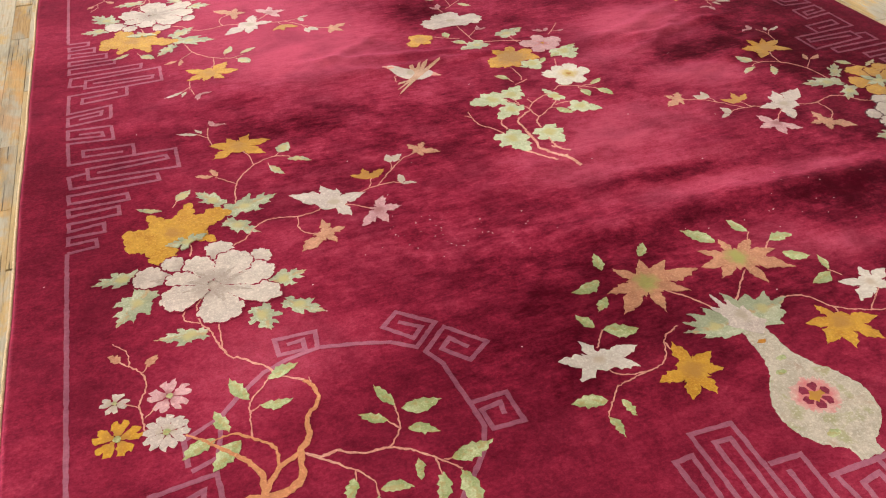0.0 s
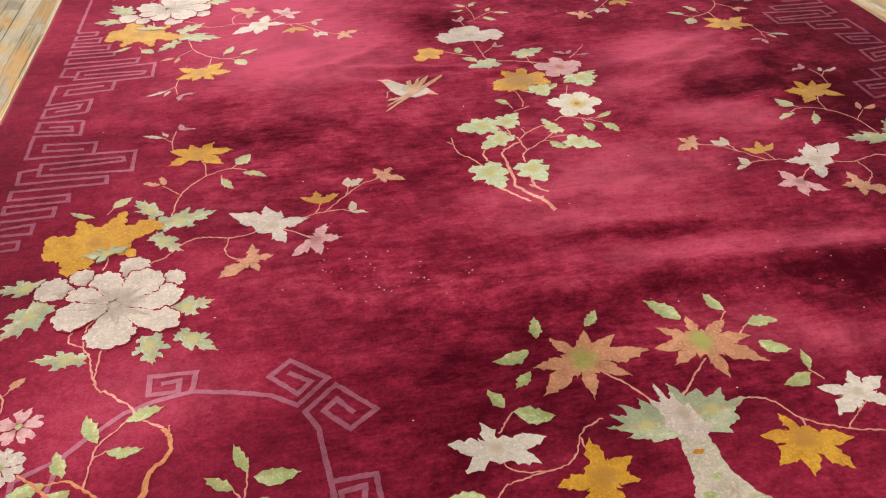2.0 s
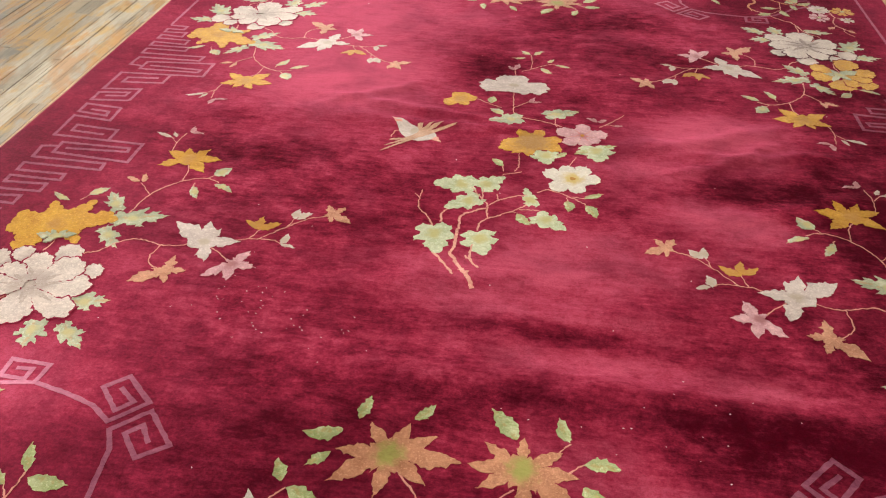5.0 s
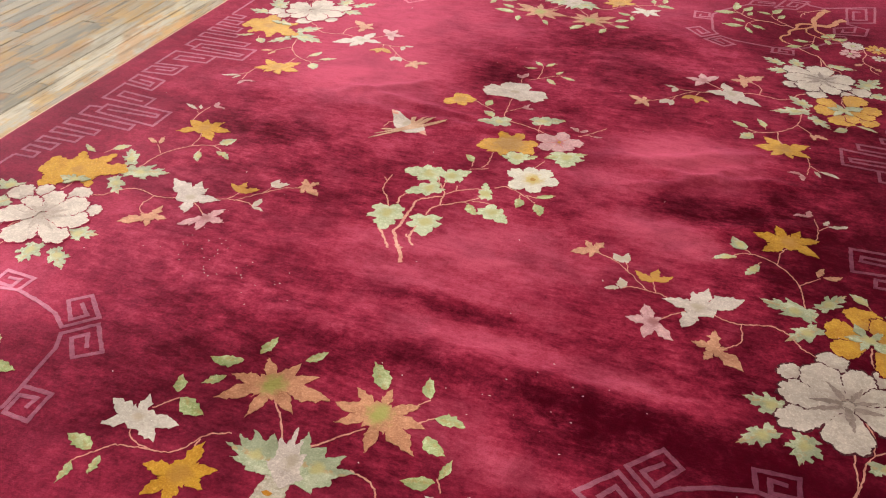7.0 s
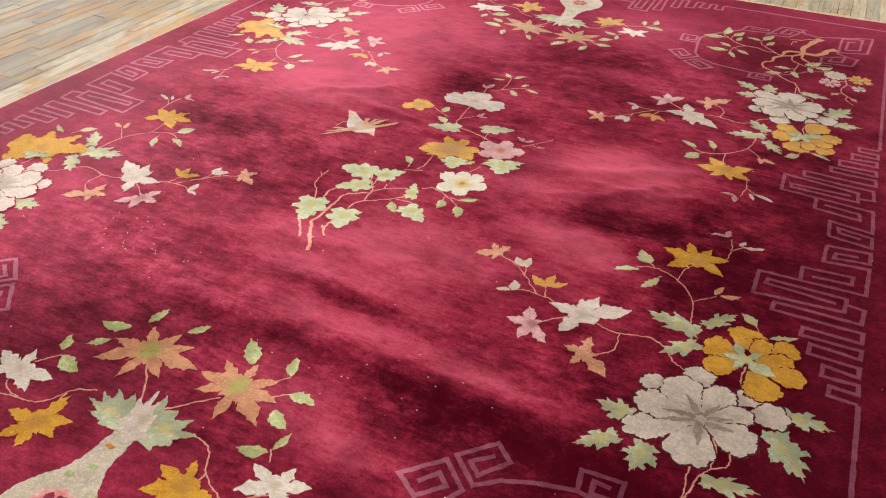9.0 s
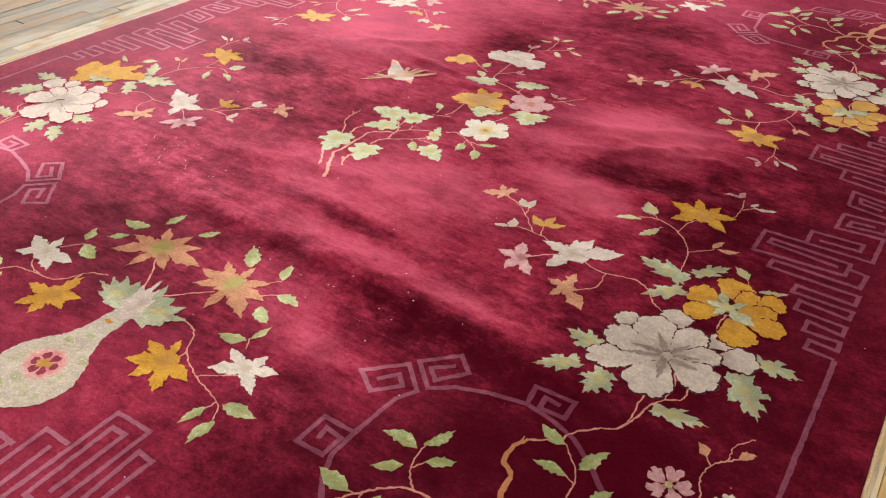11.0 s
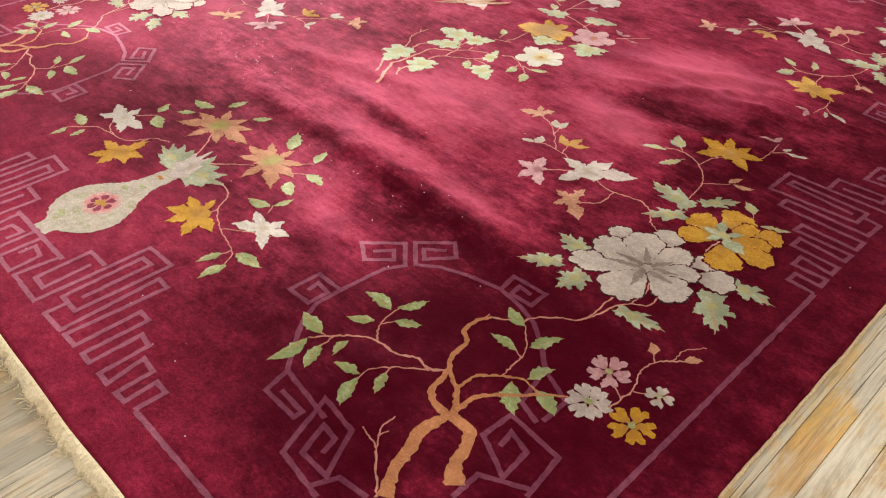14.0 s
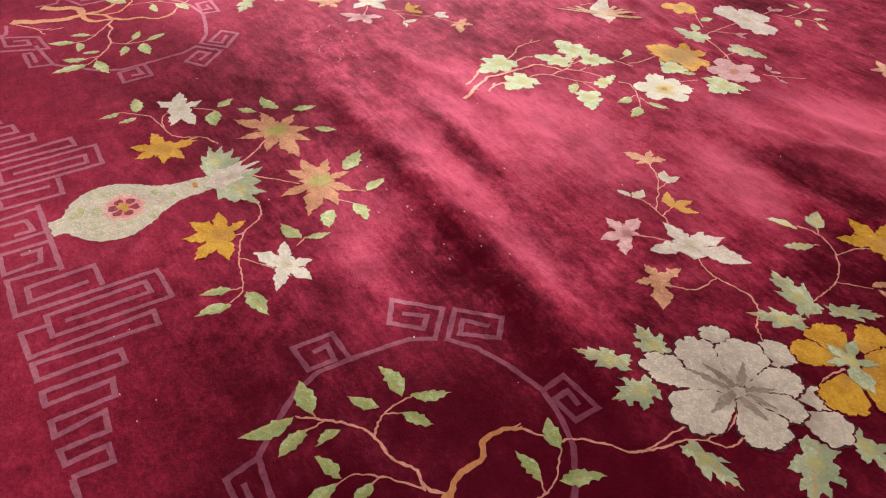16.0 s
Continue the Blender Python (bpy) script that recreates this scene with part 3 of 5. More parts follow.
def vine(W, b, t, wide, material=None, name="vine_leaf"):
    """A broad, blunt vine leaf."""
    b, t = Vector(W(b)), Vector(W(t))
    d = t - b
    side = Vector((-d.y, d.x))
    edge = ((-0.07, 0.24), (-0.13, 0.52), (-0.03, 0.72), (0.02, 0.98), (0.15, 0.97), (0.19, 0.74), (0.29, 0.78), (0.33, 1.04), (0.47, 1.00), (0.53, 0.74), (0.55, 0.52), (0.66, 0.62), (0.77, 0.56), (0.80, 0.36), (0.90, 0.32), (0.98, 0.14))
    shape = [b]
    for s in (1, -1):
        run = [b + d * (u + rng.uniform(-0.03, 0.03)) + side * s * v * wide * 0.70 * rng.uniform(0.9, 1.1) for u, v in edge]
        shape += run if s == 1 else [t] + run[::-1]
    return inlay(name, woven(shape), b + d * 0.28, VINE if material is None else material, rug, axis=math.atan2(d.y, d.x))


def star(W, centre, tips, material, name="star_flower", parent=None, waist=0.52):
    """A pointed flower: one blade to each tip."""
    c = Vector(W(centre))
    v = [Vector(W(q)) - c for q in tips]
    v.sort(key=lambda q: math.atan2(q.y, q.x))
    shape = []
    n = len(v)
    for i, q in enumerate(v):
        nxt = v[(i + 1) % n]
        side = Vector((-q.y, q.x))
        for s in (-1, 1):
            half = []
            for u, w in ((0.34, 0.15), (0.46, 0.21), (0.60, 0.225), (0.67, 0.165), (0.79, 0.13), (0.87, 0.065)):
                half.append(c + q * (u + rng.uniform(-0.03, 0.03)) + side * s * w * min(1.0, 5.6 / n) * rng.uniform(0.8, 1.2))
            shape += half if s < 0 else [c + q] + half[::-1]
        turn = (math.atan2(nxt.y, nxt.x) - math.atan2(q.y, q.x)) % (2 * math.pi)
        if turn < 2.6:
            mid = (q.normalized() + nxt.normalized()).normalized()
            shape.append(c + mid * waist * 0.5 * (q.length + nxt.length) * (1.0 if turn < 1.2 else 0.80))
        else:
            shape.append(c + q * 0.1)
    return inlay(name, woven(shape), c, material, parent or rug, lift=LIFT + (0.0003 if parent is None else 0.0022))


def scalloped(points, size, bulge=0.42):
    """A closed outline whose sides swell into a row of small round lobes."""
    out = []
    n = len(points)
    area2 = sum(points[i - 1].cross(points[i]) for i in range(n))
    for i in range(n):
        p, q = points[i], points[(i + 1) % n]
        d = q - p
        k = max(1, round(d.length / size))
        side = Vector((d.y, -d.x)).normalized() * (1 if area2 > 0 else -1)
        for e in range(k):
            w = d.length / k * rng.uniform(0.8, 1.2)
            for t in (0.0, 0.18, 0.5, 0.82):
                out.append(p + d * ((e + t) / k) + side * w * bulge * math.sin(math.pi * t) ** 0.7)
    return out


def petal(f, W, b, t, wide, material, edge, name="petal"):
    """A broad petal with a scalloped outer edge, parted from its neighbours by a thin dark line."""
    b, t = Vector(W(b)), Vector(W(t))
    d = t - b
    ln = d.length
    wide *= 0.90 if material is CREAM else 0.95
    u1, s1 = d / ln, Vector((-d.y, d.x)) / ln
    shape = []
    n = 40
    waves = rng.choice((4, 5))
    phase = rng.uniform(0, 1)
    for i in range(n + 1):
        a = math.pi * (i / n - 0.5) * 1.22
        r = 0.835 + 0.20 * abs(math.sin((i / n * waves + phase) * math.pi)) ** 0.6
        shape.append(b + u1 * (ln * 0.63 + ln * 0.37 * math.cos(a) * r) + s1 * (wide * 0.47 * math.sin(a) * r))
    shape = [b - s1 * wide * 0.13, b + u1 * ln * 0.28 - s1 * wide * 0.29, *shape, b + u1 * ln * 0.28 + s1 * wide * 0.29, b + s1 * wide * 0.13]
    layer = LIFT + 0.00018 * len([o for o in f.children if o.name.startswith("petal")])
    mid = b + d * 0.5
    rim = []
    for q in shape:
        out = min(1.0, max(0.0, ((q - b).dot(u1) / ln - 0.32) / 0.2))
        rim.append(q + (q - mid).normalized() * 0.0035 * out)
    inlay("outline", woven(rim), b, edge, f, lift=layer)
    made = inlay(name, woven(shape), b, material, f, lift=layer + 0.00009)
    if material is CREAM and ln > 0.08:
        # a grey shadow woven along the petal, from the heart out
        lean = rng.uniform(-0.16, 0.16)
        ray = [(-0.02, -0.06), (0.20, -0.10 + lean * 0.5), (0.40, -0.05 + lean), (0.52, lean * 1.3), (0.38, 0.04 + lean), (0.18, 0.08 + lean * 0.5), (-0.02, 0.05)]
        inlay("shading", woven([b + u1 * ln * u + s1 * wide * v for u, v in ray], 0.004, 0.0020), b, HEART if edge is WINEDARK else SHADE, f, lift=layer + 0.00030)
    return made


def fan(W, base, tips, material, name, lift=0.0003):
    """A broad leaf that opens from its base into a row of teeth."""
    c = Vector(W(base))
    v = [Vector(W(q)) for q in tips]
    shape = [c]
    for i, q in enumerate(v):
        shape.append(q)
        if i + 1 < len(v):
            shape.append((q + v[i + 1]) * 0.5 + (c - (q + v[i + 1]) * 0.5) * 0.24)
    return inlay(name, woven(shape), c + (v[len(v) // 2] - c) * 0.5, material, rug, lift=LIFT + lift)


def group(name, W, at, label=""):
    ob = new(name)
    ob.parent = rug
    x, y = W(at)
    ob.location = (x, y, relief(x, y))
    return tagged(ob, label)


def blossom(W, c, a, b, material, count, name="small_blossom"):
    """A small flower of notched petals round a green eye."""
    f = group(name, W, c)
    c, a, b = (Vector(W(q)) for q in (c, a, b))
    r = 0.46 * ((a - c).length + (b - c).length)
    start = math.atan2((a - c).y, (a - c).x)
    total = count
    for i in range(count):
        t = start + 2 * math.pi * i / total
        u, s = Vector((math.cos(t), math.sin(t))), Vector((-math.sin(t), math.cos(t)))
        w = r * math.sin(math.pi / max(total, 6)) * (0.80 if total > 4 else 0.95)
        shape = [c + u * r * 0.12 - s * w * 0.1]
        for k, (p, q) in enumerate(((0.5, -0.72), (0.78, -1.0), (0.97, -0.75), (1.0, -0.35), (0.78, -0.04), (1.0, 0.35), (0.95, 0.75), (0.76, 1.0), (0.48, 0.7))):
            shape.append(c + u * r * p * rng.uniform(0.95, 1.05) + s * w * q)
        shape.append(c + u * r * 0.12 + s * w * 0.1)
        inlay("petal", woven(shape, 0.0045, 0.0022), c, material, f)
    disc(c, r * 0.17, LEAF, f, "eye", LIFT + 0.0008)
    return f


def disc(c, r, material, parent, name, lift=LIFT, flat=1.0):
    shape = [c + Vector((math.cos(i * 0.5236) * r, math.sin(i * 0.5236) * r * flat)) for i in range(12)]
    return inlay(name, woven(shape, 0.005, 0.0014), c, material, parent, lift=lift)


def bloom(W, centre, tips, material, name="rosette"):
    """An open flower: one broad, round petal to each tip, with a wavy edge."""
    c = Vector(W(centre))
    v = [Vector(W(q)) - c for q in tips]
    v.sort(key=lambda q: math.atan2(q.y, q.x))
    shape = []
    n = len(v)
    for i, q in enumerate(v):
        nxt = v[(i + 1) % n]
        side = Vector((-q.y, q.x)) * min(1.0, 5.0 / n)
        for u, s in ((0.66, -0.40), (0.80, -0.42), (0.88, -0.27), (0.985, -0.17), (0.96, -0.05), (1.02, 0.06), (0.95, 0.18), (0.90, 0.30), (0.79, 0.42), (0.66, 0.40)):
            shape.append(c + q * u * rng.uniform(0.96, 1.03) + side * s * 0.92)
        mid = (q.normalized() + nxt.normalized()).normalized()
        shape.append(c + mid * min(q.length, nxt.length) * 0.62)
    f = inlay(name, woven(shape), c, material, rug, lift=LIFT + 0.0004)
    if material is ROSE:
        for i, q in enumerate(v):
            nxt = v[(i + 1) % n]
            mid = (q.normalized() + nxt.normalized()).normalized()
            across = Vector((-mid.y, mid.x))
            r = min(q.length, nxt.length) * 0.62
            inlay("crease", woven([c + mid * r * 0.2 - across * 0.0016, c + mid * r - across * 0.0010, c + mid * r + across * 0.0010, c + mid * r * 0.2 + across * 0.0016], 0.004, 0.0012), c, BLUSH, f, lift=LIFT + 0.0006)
        disc(c, 0.006, OLDGOLD, f, "eye", LIFT + 0.0008)
    if material is PALE:
        disc(c, 0.008, GOLD, f, "eye", LIFT + 0.0008)
    return f


# ---- the pattern ----


def same(p):
    return p


def corner(sx, sy, pairs):
    """Carries the pattern of one corner to another: mirrored, then shifted softly by known pairs of spots."""
    known = [(Vector(a), Vector(b) - Vector((a[0] * sx, a[1] * sy))) for a, b in pairs]

    def carry(p):
        p = Vector(p)
        total, shift = 0.0, Vector((0, 0))
        for a, d in known:
            w = 1 / ((p - a).length_squared + 0.012) ** 1.5
            total += w
            shift += d * w
        return Vector((p.x * sx, p.y * sy)) + shift / total
    return carry


NEAR_LEFT = corner(-1, 1, [
    ((1.065, -0.581), (-1.007, -0.600)), ((1.003, -0.778), (-0.946, -0.800)), ((0.888, -0.276), (-0.801, -0.270)),
    ((0.699, -0.585), (-0.631, -0.605)), ((0.602, -0.690), (-0.538, -0.675)), ((0.747, -0.738), (-0.684, -0.736)),
    ((0.420, -0.465), (-0.351, -0.452)), ((0.588, -0.514), (-0.516, -0.514)), ((0.800, -0.837), (-0.748, -0.807)),
    ((0.793, -0.969), (-0.735, -0.982)), ((0.906, -0.980), (-0.864, -1.006)), ((1.128, -0.927), (-1.074, -0.933)),
    ((1.197, -0.866), (-1.142, -0.875)), ((1.235, -0.712), (-1.195, -0.726)), ((0.878, -0.647), (-0.818, -0.681)),
    ((0.820, -0.517), (-0.743, -0.513)), ((1.011, -0.439), (-0.934, -0.438)), ((1.132, -1.166), (-1.059, -1.184)),
    ((1.115, -1.085), (-1.061, -1.088)), ((1.213, -1.155), (-1.148, -1.155)), ((1.210, -1.069), (-1.152, -1.075)),
    ((1.206, -0.954), (-1.148, -0.964)), ((1.134, -0.978), (-1.075, -0.998)), ((0.869, -1.036), (-0.802, -1.031)),
    ((0.589, -1.337), (-0.508, -1.339)), ((0.630, -1.117), (-0.552, -1.109)), ((0.729, -1.262), (-0.675, -1.275))
])
FAR_RIGHT = corner(1, -1, [
    ((1.065, -0.581), (1.065, 0.542)), ((1.003, -0.778), (0.995, 0.760)), ((0.888, -0.276), (0.866, 0.227)),
    ((0.699, -0.585), (0.715, 0.537)), ((0.602, -0.690), (0.603, 0.624)), ((0.747, -0.738), (0.740, 0.682)),
    ((0.420, -0.465), (0.420, 0.388)), ((0.588, -0.514), (0.589, 0.470)), ((0.630, -1.117), (0.580, 1.020)),
    ((0.586, -1.333), (0.539, 1.249)), ((1.132, -1.166), (1.085, 1.129)), ((1.213, -1.155), (1.194, 1.130)),
    ((1.115, -1.085), (1.098, 1.057)), ((1.210, -1.069), (1.196, 1.039)), ((1.216, -0.942), (1.181, 0.924)),
    ((0.793, -0.969), (0.791, 0.892)), ((0.800, -0.837), (0.810, 0.820)), ((0.820, -0.517), (0.826, 0.464)),
    ((1.235, -0.712), (1.215, 0.720)), ((0.868, -1.035), (0.853, 0.998)), ((0.990, -1.358), (0.966, 1.289)),
    ((1.034, -1.540), (1.020, 1.492)), ((1.093, -1.449), (1.099, 1.403)), ((1.115, -1.335), (1.111, 1.289)),
    ((0.890, -1.550), (0.911, 1.531)), ((0.780, -1.530), (0.779, 1.489)), ((0.865, -1.180), (0.851, 1.112))
])
FAR_LEFT = corner(-1, -1, [
    ((1.065, -0.581), (-1.032, 0.539)), ((0.888, -0.276), (-0.818, 0.216)), ((0.699, -0.585), (-0.643, 0.519)),
    ((0.602, -0.690), (-0.567, 0.624)), ((0.747, -0.738), (-0.685, 0.671)), ((0.420, -0.465), (-0.370, 0.395)),
    ((0.588, -0.514), (-0.535, 0.476))
])


def medallion(W):
    """The broken ring of fretwork behind a tree."""
    line(W, [(0.724, -1.496),(0.681, -1.451),(0.641, -1.402),(0.621, -1.354),(0.623, -1.300),(0.628, -1.233),(0.633, -1.192),(0.654, -1.154),(0.600, -1.105),(0.536, -1.171),(0.583, -1.203),(0.624, -1.159),(0.601, -1.138),(0.574, -1.172)])
    line(W, [(1.035, -1.165),(1.000, -1.131),(0.944, -1.089),(0.895, -1.073),(0.834, -1.064),(0.765, -1.081),(0.707, -1.104),(0.666, -1.137),(0.612, -1.087),(0.670, -1.027),(0.707, -1.059),(0.665, -1.112),(0.641, -1.089),(0.676, -1.057)])
    line(W, [(0.622, -1.297),(0.556, -1.298),(0.553, -1.368),(0.609, -1.365),(0.612, -1.320),(0.576, -1.316),(0.579, -1.343)])
    line(W, [(0.836, -1.066),(0.829, -1.017),(0.907, -1.010),(0.908, -1.056),(0.859, -1.059),(0.857, -1.031),(0.888, -1.033)])
    line(W, [(0.853, -1.513),(0.724, -1.496),(0.736, -1.549),(0.816, -1.549),(0.816, -1.532),(0.754, -1.530)])
    line(W, [(0.964, -1.614),(0.861, -1.603),(0.820, -1.487),(0.903, -1.497),(0.944, -1.581),(0.883, -1.581),(0.864, -1.524),(0.897, -1.527),(0.906, -1.559)])
    line(W, [(1.101, -1.265),(1.054, -1.251),(1.035, -1.165),(1.107, -1.195),(1.105, -1.255)])
    line(W, [(1.182, -1.384),(1.170, -1.293),(1.061, -1.284),(1.057, -1.348),(1.134, -1.384),(1.128, -1.322),(1.085, -1.310),(1.091, -1.344)])
    line(W, [(0.939, -1.612),(0.960, -1.568),(1.017, -1.559)])
    line(W, [(1.179, -1.370),(1.103, -1.409),(1.105, -1.466)])


def white_peony(W, rim):
    f = group("white_peony", W, (0.993, -0.76), "cream-white woven peony with grey heart")
    disc(Vector(W((1.0, -0.780))), 0.060, SHADE, f, "base", LIFT - 0.0002, 0.8)
    petal(f, W, (0.915, -0.758), (0.872, -0.722), 0.062, CREAM, rim)
    petal(f, W, (0.985, -0.718), (0.966, -0.650), 0.078, CREAM, rim)
    petal(f, W, (1.080, -0.748), (1.150, -0.712), 0.085, CREAM, rim)
    petal(f, W, (1.048, -0.724), (1.088, -0.678), 0.058, CREAM, rim)
    petal(f, W, (0.996, -0.806), (0.990, -0.922), 0.112, CREAM, rim)
    petal(f, W, (0.986, -0.806), (0.866, -0.886), 0.080, CREAM, rim)
    petal(f, W, (0.984, -0.794), (0.866, -0.795), 0.088, CREAM, rim)
    petal(f, W, (0.990, -0.786), (0.924, -0.704), 0.102, CREAM, rim)
    petal(f, W, (1.002, -0.782), (1.032, -0.690), 0.078, CREAM, rim)
    petal(f, W, (1.010, -0.788), (1.088, -0.742), 0.064, CREAM, rim)
    petal(f, W, (1.010, -0.804), (1.106, -0.828), 0.098, CREAM, rim)


def full_peony(W):
    """A gold peony woven as one ragged patch, with its sepals at the lower edge."""
    f = group("gold_peony", W, (1.065, -0.581), "golden-yellow woven peony in one ragged patch")
    rim = ((0.108, 0.036), (0.099, -0.040), (0.058, -0.052), (0.046, -0.104), (0.004, -0.108), (-0.004, -0.030), (-0.092, -0.062), (-0.060, -0.012), (-0.138, 0.036), (-0.096, 0.062), (-0.050, 0.036), (-0.042, 0.104), (0.000, 0.046), (0.054, 0.088), (0.042, 0.030))
    shape = [Vector(W((1.065 + u * 0.97, -0.581 + v * 0.97))) for u, v in rim]
    inlay("bloom", woven(scalloped(shape, 0.026, 0.30)), W((1.065, -0.581)), GOLD, f, lift=LIFT + 0.0004)
    star(W, (1.034, -0.628), [(0.992, -0.612), (1.020, -0.602), (1.056, -0.606), (1.085, -0.626), (1.050, -0.655)], SAGE, "sepal", f, 0.3)
    stem(W, [(1.032, -0.634), (1.030, -0.655), (1.036, -0.680)], 0.006, 0.005)


def gold_peony(W, rim):
    if rim is OLDGOLD:
        return full_peony(W)
    f = group("gold_peony", W, (1.048, -0.547), "golden-yellow woven peony with green sepals")
    petal(f, W, (1.039, -0.576), (0.960, -0.571), 0.088, GOLD, rim)
    petal(f, W, (1.042, -0.549), (1.041, -0.477), 0.095, GOLD, rim)
    petal(f, W, (1.041, -0.598), (0.975, -0.646), 0.066, GOLD, rim)
    petal(f, W, (1.056, -0.558), (1.096, -0.509), 0.066, GOLD, rim)
    petal(f, W, (1.099, -0.541), (1.144, -0.498), 0.070, GOLD, rim)
    petal(f, W, (1.068, -0.580), (1.144, -0.549), 0.060, GOLD, rim)
    petal(f, W, (1.088, -0.604), (1.172, -0.596), 0.070, GOLD, rim)
    petal(f, W, (1.067, -0.615), (1.110, -0.689), 0.090, GOLD, rim)
    star(W, (1.049, -0.584), [(0.999, -0.589),(1.019, -0.538),(1.079, -0.551),(1.117, -0.614),(1.082, -0.617),(1.030, -0.621)], SAGE, "sepal", f, 0.3)
    stem(W, [(1.055, -0.606),(1.049, -0.641),(1.055, -0.673)], 0.006, 0.005)


def tree(W, white_rim, gold_rim):
    """The tree of one corner with its branches, blossoms and leaves."""
    medallion(W)
    stem(W, [(1.034, -1.540),(1.006, -1.493),(0.998, -1.464),(0.983, -1.417),(0.986, -1.381),(0.993, -1.356)], 0.034, 0.022, "trunk", OCHRE)
    stem(W, [(1.093, -1.449),(1.066, -1.421),(1.054, -1.383),(1.037, -1.361),(1.016, -1.358),(0.985, -1.361),(0.950, -1.358),(0.930, -1.343),(0.922, -1.313),(0.919, -1.289)], 0.036, 0.013, "trunk", OCHRE)
    stem(W, [(0.995, -1.360),(0.978, -1.332),(0.960, -1.311),(0.936, -1.299),(0.919, -1.289)], 0.016, 0.011, "branch", OCHRE)
    stem(W, [(0.920, -1.291),(0.898, -1.261),(0.893, -1.219),(0.873, -1.204),(0.863, -1.182),(0.867, -1.155),(0.879, -1.136)], 0.014, 0.009, "branch", OCHRE)
    stem(W, [(0.879, -1.136),(0.905, -1.117),(0.927, -1.102),(0.931, -1.083),(0.975, -1.035),(0.994, -1.024),(1.012, -0.978),(1.021, -0.936),(1.036, -0.910),(1.039, -0.861),(1.021, -0.821)], 0.007, 0.005)
    stem(W, [(1.002, -0.918),(1.004, -0.982),(1.003, -1.010)], 0.005, 0.004)
    stem(W, [(1.052, -0.827),(1.067, -0.884),(1.038, -0.910)], 0.005, 0.004)
    stem(W, [(0.960, -1.315),(0.958, -1.279),(0.965, -1.258),(0.994, -1.231),(1.022, -1.211),(1.051, -1.214),(1.066, -1.217)], 0.011, 0.005, "branch", OCHRE)
    stem(W, [(0.993, -1.356),(0.990, -1.319),(0.998, -1.293),(1.029, -1.256),(1.069, -1.213),(1.102, -1.184)], 0.014, 0.005, "branch", OCHRE)
    stem(W, [(0.917, -1.294),(0.889, -1.313),(0.861, -1.310),(0.823, -1.331),(0.781, -1.334),(0.745, -1.351),(0.706, -1.393),(0.684, -1.421)], 0.009, 0.005)
    stem(W, [(0.780, -1.336),(0.763, -1.322),(0.747, -1.301),(0.740, -1.264),(0.742, -1.241)], 0.006, 0.004)
    stem(W, [(0.747, -1.301),(0.761, -1.278)], 0.005, 0.004)
    stem(W, [(0.895, -1.314),(0.875, -1.330),(0.849, -1.353),(0.824, -1.384),(0.820, -1.407),(0.823, -1.425)], 0.006, 0.004)
    stem(W, [(0.843, -1.359),(0.848, -1.379)], 0.004, 0.004)
    stem(W, [(0.715, -1.384),(0.716, -1.418)], 0.004, 0.004)
    stem(W, [(0.704, -1.394),(0.686, -1.395)], 0.004, 0.004)
    stem(W, [(1.026, -1.549),(0.995, -1.523),(0.954, -1.490),(0.926, -1.483),(0.910, -1.478)], 0.008, 0.004)
    stem(W, [(0.957, -1.490),(0.932, -1.458),(0.931, -1.426)], 0.005, 0.004)
    stem(W, [(0.941, -1.471),(0.944, -1.454)], 0.004, 0.003)
    stem(W, [(0.870, -1.155),(0.870, -1.132)], 0.004, 0.003)
    stem(W, [(0.992, -1.232),(0.986, -1.177),(0.978, -1.149),(0.951, -1.121),(0.937, -1.105)], 0.005, 0.004)
    stem(W, [(0.987, -1.175),(0.965, -1.165)], 0.004, 0.004)
    leaf(W, (0.693, -1.396), (0.620, -1.386), 0.44)
    leaf(W, (0.685, -1.422), (0.677, -1.509), 0.36)
    leaf(W, (0.715, -1.415), (0.740, -1.473), 0.40)
    leaf(W, (0.739, -1.373), (0.749, -1.416), 0.40)
    leaf(W, (0.731, -1.260), (0.660, -1.265), 0.44)
    leaf(W, (0.738, -1.250), (0.765, -1.191), 0.34)
    leaf(W, (0.734, -1.304), (0.689, -1.335), 0.42)
    leaf(W, (0.759, -1.278), (0.806, -1.247), 0.40)
    leaf(W, (0.816, -1.410), (0.763, -1.425), 0.40)
    leaf(W, (0.823, -1.419), (0.850, -1.481), 0.42)
    leaf(W, (0.848, -1.374), (0.868, -1.420), 0.44)
    leaf(W, (0.939, -1.108), (0.880, -1.089), 0.46)
    leaf(W, (0.966, -1.166), (0.907, -1.170), 0.40)
    leaf(W, (0.981, -1.144), (1.007, -1.081), 0.42)
    leaf(W, (1.029, -1.204), (1.046, -1.151), 0.46)
    leaf(W, (1.012, -1.229), (1.065, -1.281), 0.52)
    leaf(W, (1.053, -1.212), (1.115, -1.236), 0.46)
    blossom(W, (1.132, -1.166), (1.169, -1.147), (1.163, -1.199), GREYWHITE, 6)
    blossom(W, (1.115, -1.085), (1.154, -1.071), (1.147, -1.115), ROSE, 5)
    blossom(W, (1.210, -1.069), (1.236, -1.060), (1.227, -1.090), GREYWHITE, 4)
    blossom(W, (1.213, -1.155), (1.251, -1.134), (1.242, -1.190), GOLD, 5)
    stem(W, [(1.166, -1.151),(1.168, -1.108),(1.170, -1.088),(1.154, -1.048),(1.158, -1.008),(1.179, -0.982),(1.196, -0.963)], 0.006, 0.004)
    stem(W, [(1.158, -1.008),(1.144, -0.989)], 0.004, 0.004)
